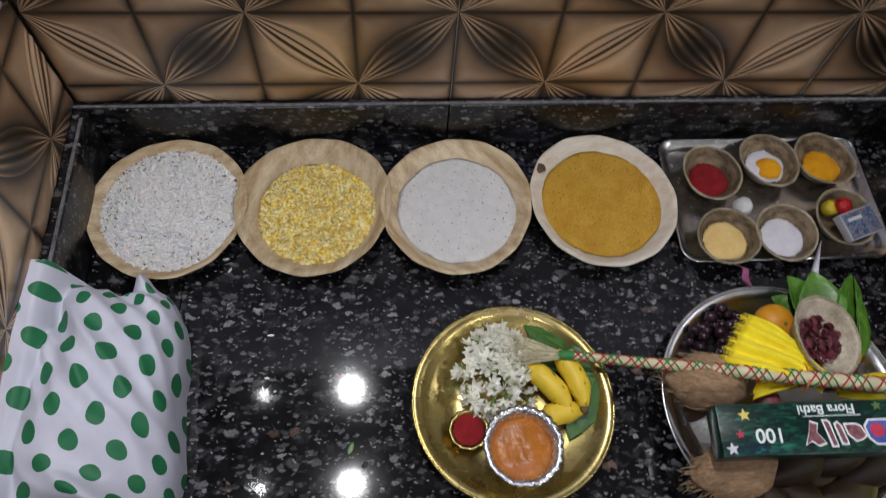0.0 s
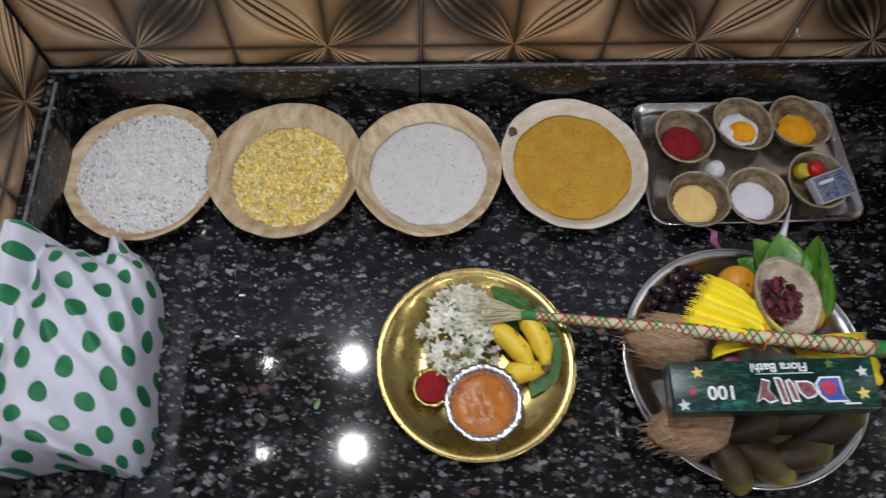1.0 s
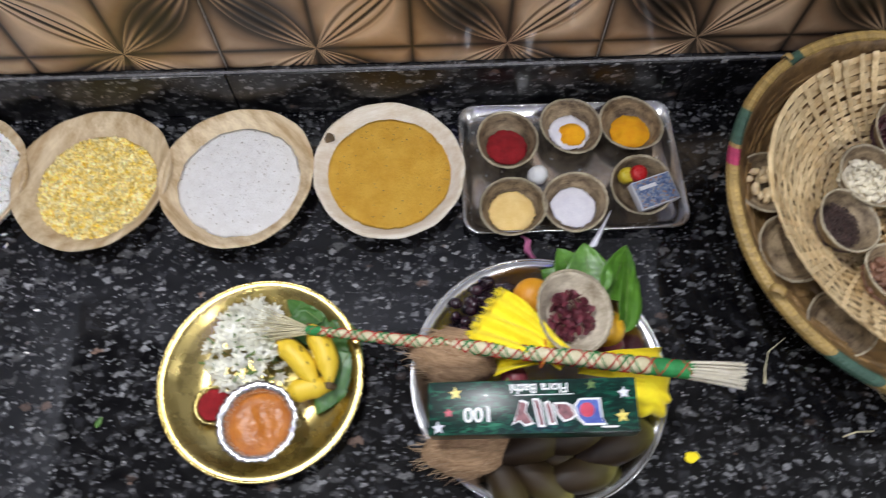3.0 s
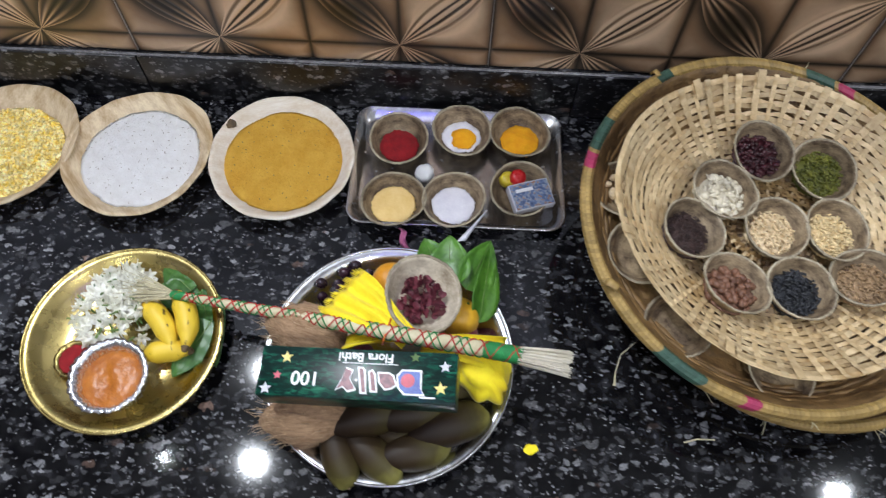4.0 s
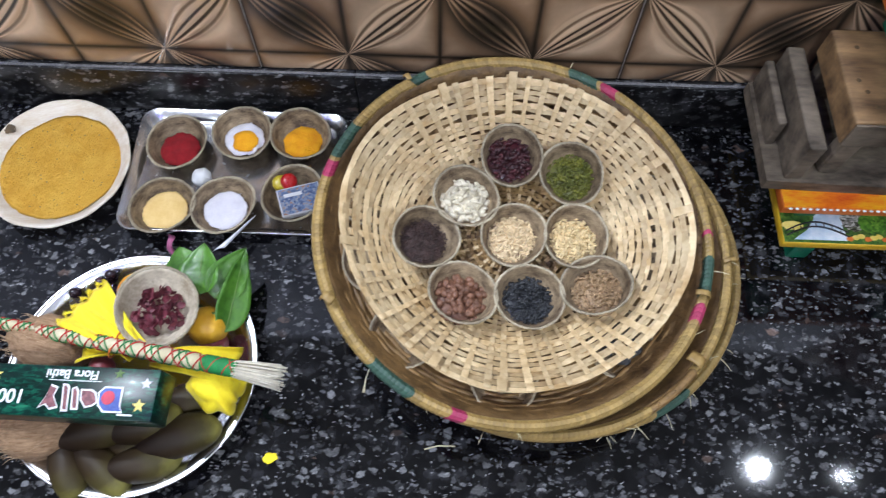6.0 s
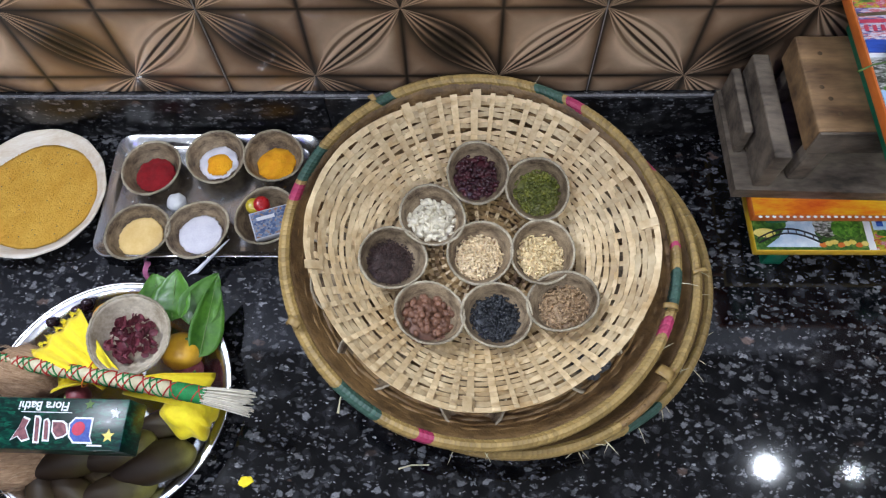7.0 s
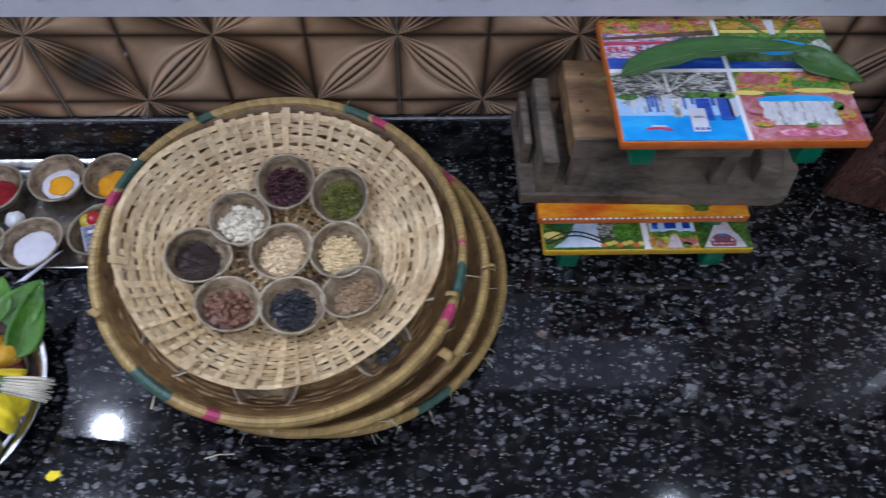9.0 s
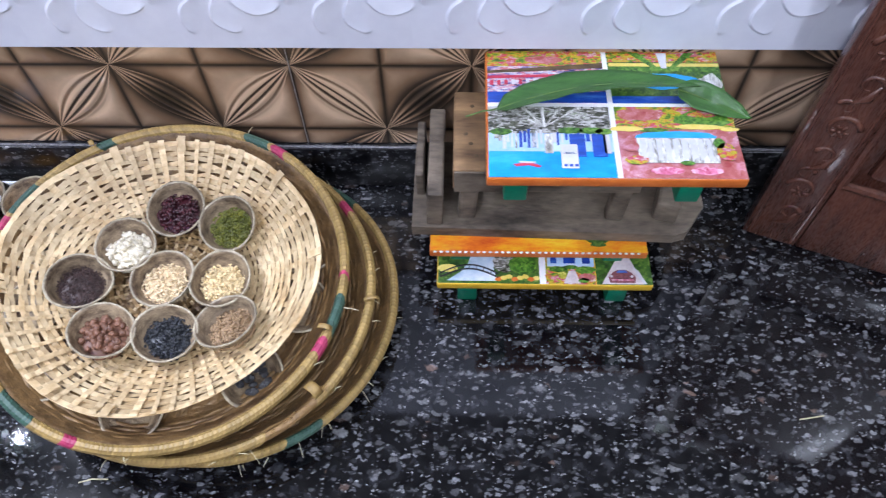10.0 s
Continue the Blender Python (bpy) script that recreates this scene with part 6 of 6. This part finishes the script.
for lx in (-0.125, 0.12):
    part("leg", move(box(0.030, 0.026, 0.084, 0.006), Matrix.Translation((lx, -0.070, 0)) @ Matrix.Rotation(radians(3), 4, "Y")), M_greywood, block, smooth=False)
    part("leg", move(box(0.022, 0.022, 0.084, 0.003), Matrix.Translation((lx, 0.07, 0))), M_greywood, block, smooth=False)
for x, y in ((-0.118, 0.05), (-0.128, -0.01), (-0.112, -0.055), (-0.12, -0.03)):
    part("knot", lathe([(0, 0.1306), (0.0025, 0.1306), (0.0038, 0.1300)], 12), M_bananatip, block, m=Matrix.Translation((x, y, 0.0004)))

top, z = stool("low stool with orange edges and bright landscape pictures on top", 2.121, 2.484, -0.261, -0.004, 0.3345, 0.018, 0.0468, M_orangepaint, (-0.138, 0.112), 0)
X0, X1, Y0, Y1 = -0.1785, 0.1795, -0.1265, 0.127
xm, ym = 0.004, 0.012
picture(top, X0, X1, Y0, Y1, z, M_white_ink, "picture_sheet", 0.0004)
q1 = picture(top, X0, xm - 0.004, Y0, ym - 0.004, z + 0.0004, M_boughs)
picture(q1, X0, xm - 0.004, Y0, -0.070, z + 0.0010, M_lake, "lake_picture")
picture(q1, X0, xm - 0.004, -0.080, -0.046, z + 0.0012, M_skyprint, "sky_picture")
hr = random.Random(15)


def blot(x, y, rx, ry, seed, n=22, ragged=0.22):
    """A ragged round outline, as a printed bush or flower bed has."""
    return [(x + rx * math.cos(a) * (1 + ragged * noise.noise(Vector((3 * math.cos(a), 3 * math.sin(a), seed)))), y + ry * math.sin(a) * (1 + ragged * noise.noise(Vector((3 * math.cos(a), 3 * math.sin(a), seed + 9))))) for a in [TAU * k / n for k in range(n)]]


for k in range(26):
    x, w = -0.170 + 0.0060 * k, hr.uniform(0.0024, 0.0056)
    tower = picture(q1, x, x + w, -0.056 - hr.uniform(0, 0.020), -0.044 + hr.uniform(-0.004, 0.006), z + 0.0018, hr.choice((M_card, M_petalrock, M_card, M_deep, M_town)), "building_picture")
for x, w, mt in ((-0.098, 0.012, M_petalrock), (-0.062, 0.022, M_deep), (-0.030, 0.020, M_deep), (-0.014, 0.010, M_card)):
    picture(q1, x, x + w, -0.090 if w > 0.015 else -0.084, -0.048, z + 0.0024, mt, "building_picture")
for x, y, rx in ((-0.160, -0.044, 0.016), (-0.060, -0.041, 0.018), (-0.030, -0.041, 0.018), (-0.012, -0.043, 0.012)):
    part("hedge_picture", flat(blot(x, y, rx, 0.006, x * 50), z + 0.0026), M_bush, q1)
ship = picture(q1, -0.076, -0.052, -0.112, -0.068, z + 0.0030, M_card, "ship_picture")
for k in range(3):
    picture(ship, -0.073 + 0.0075 * k, -0.068 + 0.0075 * k, -0.109, -0.105, z + 0.0036, M_deep, "window_picture")
picture(ship, -0.074, -0.054, -0.086, -0.083, z + 0.0036, M_town, "deck_picture")
part("boat_picture", flat([(-0.145, -0.104), (-0.120, -0.101), (-0.104, -0.107), (-0.108, -0.110), (-0.122, -0.106), (-0.140, -0.108)], z + 0.0018), M_red_ink, q1)
part("boat_picture", flat([(-0.136, -0.099), (-0.112, -0.100), (-0.114, -0.1025), (-0.134, -0.1025)], z + 0.0024), M_card, q1)
for k in range(5):
    part("bough_picture", flat([(-0.098, -0.034), (-0.095, -0.034), (-0.152 + 0.028 * k, 0.006), (-0.157 + 0.028 * k, 0.006)], z + 0.0016 + 0.0002 * k), M_petalrock, q1)
q2 = picture(top, xm + 0.004, X1, Y0, ym - 0.004, z + 0.0004, M_rose_print)
picture(q2, xm + 0.004, X1, -0.036, ym - 0.004, z + 0.0010, M_garden, "flowerbed_picture")
for x, y, rx, ry, mt in ((0.045, -0.008, 0.034, 0.012, M_rose_print), (0.022, -0.036, 0.024, 0.005, M_yellow_ink), (0.060, -0.038, 0.022, 0.004, M_bush), (0.135, -0.018, 0.040, 0.016, M_bush), (0.128, -0.032, 0.036, 0.005, M_yellow_ink), (0.170, -0.036, 0.014, 0.004, M_yellow_ink), (0.135, -0.008, 0.020, 0.006, M_garden)):
    part("flowerbed_picture" if mt is not M_bush else "bush_picture", flat(blot(x, y, rx, ry, x * 70), z + 0.0016 + 0.0003 * hr.random()), mt, q2)
part("sky_picture", flat(blot(0.092, -0.050, 0.058, 0.010, 3.0, 26, 0.3), z + 0.0013), M_lake, q2)
fall = picture(q2, 0.034, 0.146, -0.100, -0.054, z + 0.0020, M_petalrock, "waterfall_picture")
for k in range(9):
    x = 0.038 + 0.0118 * k
    part("stream_picture", flat([(x, -0.056), (x + hr.uniform(0.005, 0.009), -0.056), (x + hr.uniform(0.004, 0.009), -0.098 + hr.uniform(0, 0.012)), (x - 0.001, -0.096)], z + 0.0026), M_card, fall)
for x, y, rx, ry, mt in ((0.030, -0.096, 0.016, 0.008, M_garden), (0.158, -0.080, 0.014, 0.016, M_garden), (0.100, -0.101, 0.010, 0.004, M_bush), (0.150, -0.064, 0.008, 0.010, M_bush), (0.024, -0.070, 0.012, 0.010, M_rose_print)):
    part("bush_picture", flat(blot(x, y, rx, ry, x * 90), z + 0.0032), mt, q2)
for x in (0.070, 0.125):
    part("bloom_picture", flat(blot(x, -0.114, 0.022, 0.007, x * 40), z + 0.0016), M_pinkprint, q2)
q3 = picture(top, X0, xm - 0.004, ym + 0.004, Y1, z + 0.0004, M_houses)
picture(q3, X0, xm - 0.004, ym + 0.004, ym + 0.026, z + 0.0010, M_deep, "water_picture")
picture(q3, X0, xm - 0.004, 0.094, Y1, z + 0.0010, M_garden, "flower_picture")
part("wall_picture", flat([(X0, 0.078), (xm - 0.004, 0.090), (xm - 0.004, 0.101), (X0, 0.083)], z + 0.0016), M_bananatip, q3)
part("roof_picture", flat([(X0, 0.066), (-0.04, 0.072), (-0.04, 0.077), (X0, 0.072)], z + 0.0016), M_red_ink, q3)
for k in range(14):
    x = X0 + 0.004 + 0.011 * k
    picture(q3, x, x + 0.005, 0.052 + 0.0006 * k, 0.062 + 0.0006 * k, z + 0.0017, hr.choice((M_card, M_card, M_red_ink)), "window_picture")
part("tree_picture", flat(blot(-0.09, 0.108, 0.030, 0.008, 2.0), z + 0.0016), M_rose_print, q3)
q4 = picture(top, xm + 0.004, X1, ym + 0.004, Y1, z + 0.0004, M_green_print)
part("pond_picture", flat(blot(0.093, 0.062, 0.050, 0.017, 6.0, 26, 0.15), z + 0.0010), M_lake, q4)
part("boat_picture", flat([(0.085, 0.064), (0.104, 0.066), (0.108, 0.060), (0.090, 0.059)], z + 0.0016), M_rose_print, q4)
picture(q4, xm + 0.004, X1, ym + 0.004, ym + 0.018, z + 0.0010, M_deep, "water_picture")
picture(q4, xm + 0.006, X1, 0.084, 0.094, z + 0.0010, M_bush, "lawn_picture")
picture(q4, xm + 0.006, X1, 0.094, 0.101, z + 0.0012, M_yellow_ink, "flowerbed_picture")
picture(q4, xm + 0.004, X1, 0.104, Y1, z + 0.0010, M_garden, "flower_picture")
for k, mt in enumerate((M_bush, M_card, M_bush)):
    part("fountain_picture", flat([(0.078 + 0.012 * k, 0.090), (0.086 + 0.012 * k, 0.090), (0.058 + 0.044 * k, 0.124), (0.042 + 0.044 * k, 0.124)], z + 0.0018), mt, q4)
part("swan_picture", flat(blot(0.160, 0.056, 0.018, 0.022, 4.0, 22, 0.5), z + 0.0014), M_petalrock, q4)
long_leaf = leaf("mango_leaf", "long dark green leaf lying on the painted stool", pose(2.135, -0.141, 0.346, -14, -3, 5), 0.30, 0.064, -0.006, M_darkleaf, "leaves on the stool", 0.30, 0.55, 3.0, 0.038)
part("petiole", tube([(0.0, 0, 0), (-0.02, -0.006, 0.003), (-0.045, -0.018, 0.004)], [0.0014, 0.0012, 0.0014], 6), M_calyx, long_leaf)
leaf("mango_leaf", "short dark green leaf with its tip past the stool edge", pose(2.405, -0.100, 0.349, 12, 4, -24), 0.115, 0.05, 0.006, M_darkleaf, "leaves on the stool", 0.25, 0.7, 5.0)

# ---- cloth bag with green dots ----
bag = thing("cloth_bag", "crumpled white cloth bag with green polka dots", "bag", pose(0.098, -0.462, 0.0))
NB, MB = 90, 90
verts, uvs = [], []
for j in range(MB):
    for i in range(NB):
        s, t = 2 * i / (NB - 1) - 1, 2 * j / (MB - 1) - 1
        X = math.sin(math.pi / 2 * s)
        Y = math.sin(math.pi / 2 * t)
        dome = max(0.0, math.cos(math.pi / 2 * s)) ** 0.55 * max(0.0, math.cos(math.pi / 2 * t)) ** 0.5
        crease = 0.5 * noise.noise(Vector((s * 2.2 + t * 1.4, t * 1.1, 4))) - 0.55 * abs(noise.noise(Vector((s * 3.2 + t * 4.4, t * 1.5 - s * 1.0, 9)))) + 0.3 * abs(noise.noise(Vector((s * 2 - t * 1.2, t * 3, 2)))) + 0.2 * math.sin(7 * s + 5 * t + 3 * noise.noise(Vector((s * 2, t * 2, 1))))
        fold = 0.034 * crease
        hx, hy = 0.100, 0.166
        corner = 0.93 + 0.10 * abs(X * Y)
        right = 1.0 if s < 0 else (1.04 - 0.72 * max(0.0, t - 0.1) ** 1.5 / 0.85 if t > 0.1 else 1.04 - 0.5 * max(0.0, -0.45 - t))
        x = hx * X * corner * right + 0.10 * fold + (0.012 * max(0, -t) * X)
        y = hy * Y * corner + 0.25 * fold
        zz = 0.150 * dome * (1.0 - 0.20 * max(0, s) - 0.22 * t) + fold * dome ** 0.4
        if s < -0.2:
            zz = max(zz, min(0.135, (-0.2 - s) * 0.4)) if dome > 0.05 else zz
        # the near-wall side lies over the skirting
        x -= 0.060 * max(0.0, -s - 0.5) / 0.5 * min(1.0, dome / 0.3)
        # the lifted corner at the far end
        k = math.exp(-((s - 0.42) / 0.22) ** 2 - ((t - 0.93) / 0.12) ** 2)
        y += 0.020 * k
        zz += 0.02 * k * (dome > 0)
        verts.append((x, y, max(0.001, zz)))
        uvs.append((0.215 * s, 0.275 * t + 0.04 * s))
faces = [(j * NB + i, j * NB + i + 1, (j + 1) * NB + i + 1, (j + 1) * NB + i) for j in range(MB - 1) for i in range(NB - 1)]
part("cloth", (verts, faces), M_bag, bag, uv=uvs)
st = [(u / 7, v / 23) for v in range(24) for u in range(8)]
strap = [(-0.105 - 0.040 * b + 0.07 * (a - 0.5) * (1 - 0.3 * b), 0.10 + 0.058 * b + 0.02 * (a - 0.5), 0.100 + 0.040 * b + 0.012 * math.sin(5 * a + 2 * b) + 0.006 * math.sin(9 * b)) for a, b in st]
ob = part("handle", (strap, [(j * 8 + i, j * 8 + i + 1, j * 8 + i + 9, j * 8 + i + 8) for j in range(23) for i in range(7)]), M_bag, bag, uv=[(0.05 * a + 0.02, 0.13 * b) for a, b in st])
ob.modifiers.new("thick", "SOLIDIFY").thickness = 0.002

# ---- loose bits on the granite ----
for nm, label, x, y, turn, geo, mt in (
        ("rice_grain", "single loose white rice flake on the granite", 0.240, -0.252, 60, seed_mesh(0.0055, 0.002, 0.0015), M_rice),
        ("rice_grain", "single loose white rice flake on the granite", 0.232, -0.232, 10, seed_mesh(0.006, 0.002, 0.0015), M_rice),
        ("rice_grain", "single loose white rice flake on the granite", 0.310, -0.364, 0, seed_mesh(0.006, 0.002, 0.0015), M_rice),
        ("rice_grain", "single loose white rice flake on the granite", 0.308, -0.431, 0, seed_mesh(0.004, 0.0015, 0.0012), M_rice),
        ("seed", "small dark seed on the granite", 0.452, -0.563, 40, seed_mesh(0.006, 0.004, 0.003), M_blackgram),
        ("petal_scrap", "small scrap of yellow petal on the granite", 1.278, -0.620, 20, blob(0.010, 0.008, 0.0022, 8, 6, 0.4, 3), M_cloth),
        ("leaf_scrap", "tiny green leaf scrap on the granite", 0.432, -0.539, 70, blob(0.008, 0.004, 0.001, 8, 6, 0.3, 3), M_leaf),
        ("straw_bit", "thin curled straw on the granite", 1.405, -0.520, 0, tube([(0, 0, 0), (0.002, 0.02, 0.004), (0.01, 0.045, 0.012), (0.03, 0.06, 0.03)], [0.0022, 0.001, 0.0008, 0.0006], 5), M_stick),
        ("straw_bit", "pale straw lying on the granite", 1.50, -0.600, 10, tube([(0, 0, 0), (0.02, 0.002, 0.001), (0.045, -0.002, 0.001)], 0.0012, 5), M_stick),
        ("straw_bit", "pale straw lying on the granite", 2.63, -0.48, 5, tube([(0, 0, 0), (0.02, 0.001, 0.001), (0.04, 0.003, 0.001)], 0.0012, 5), M_stick)):
    ob = new(nm, mesh_of(nm, geo, mt))
    ob.matrix_world = pose(x, y, 0.0018, 0, 0, turn)
    tagged(ob, label, nm.replace("_", " "))
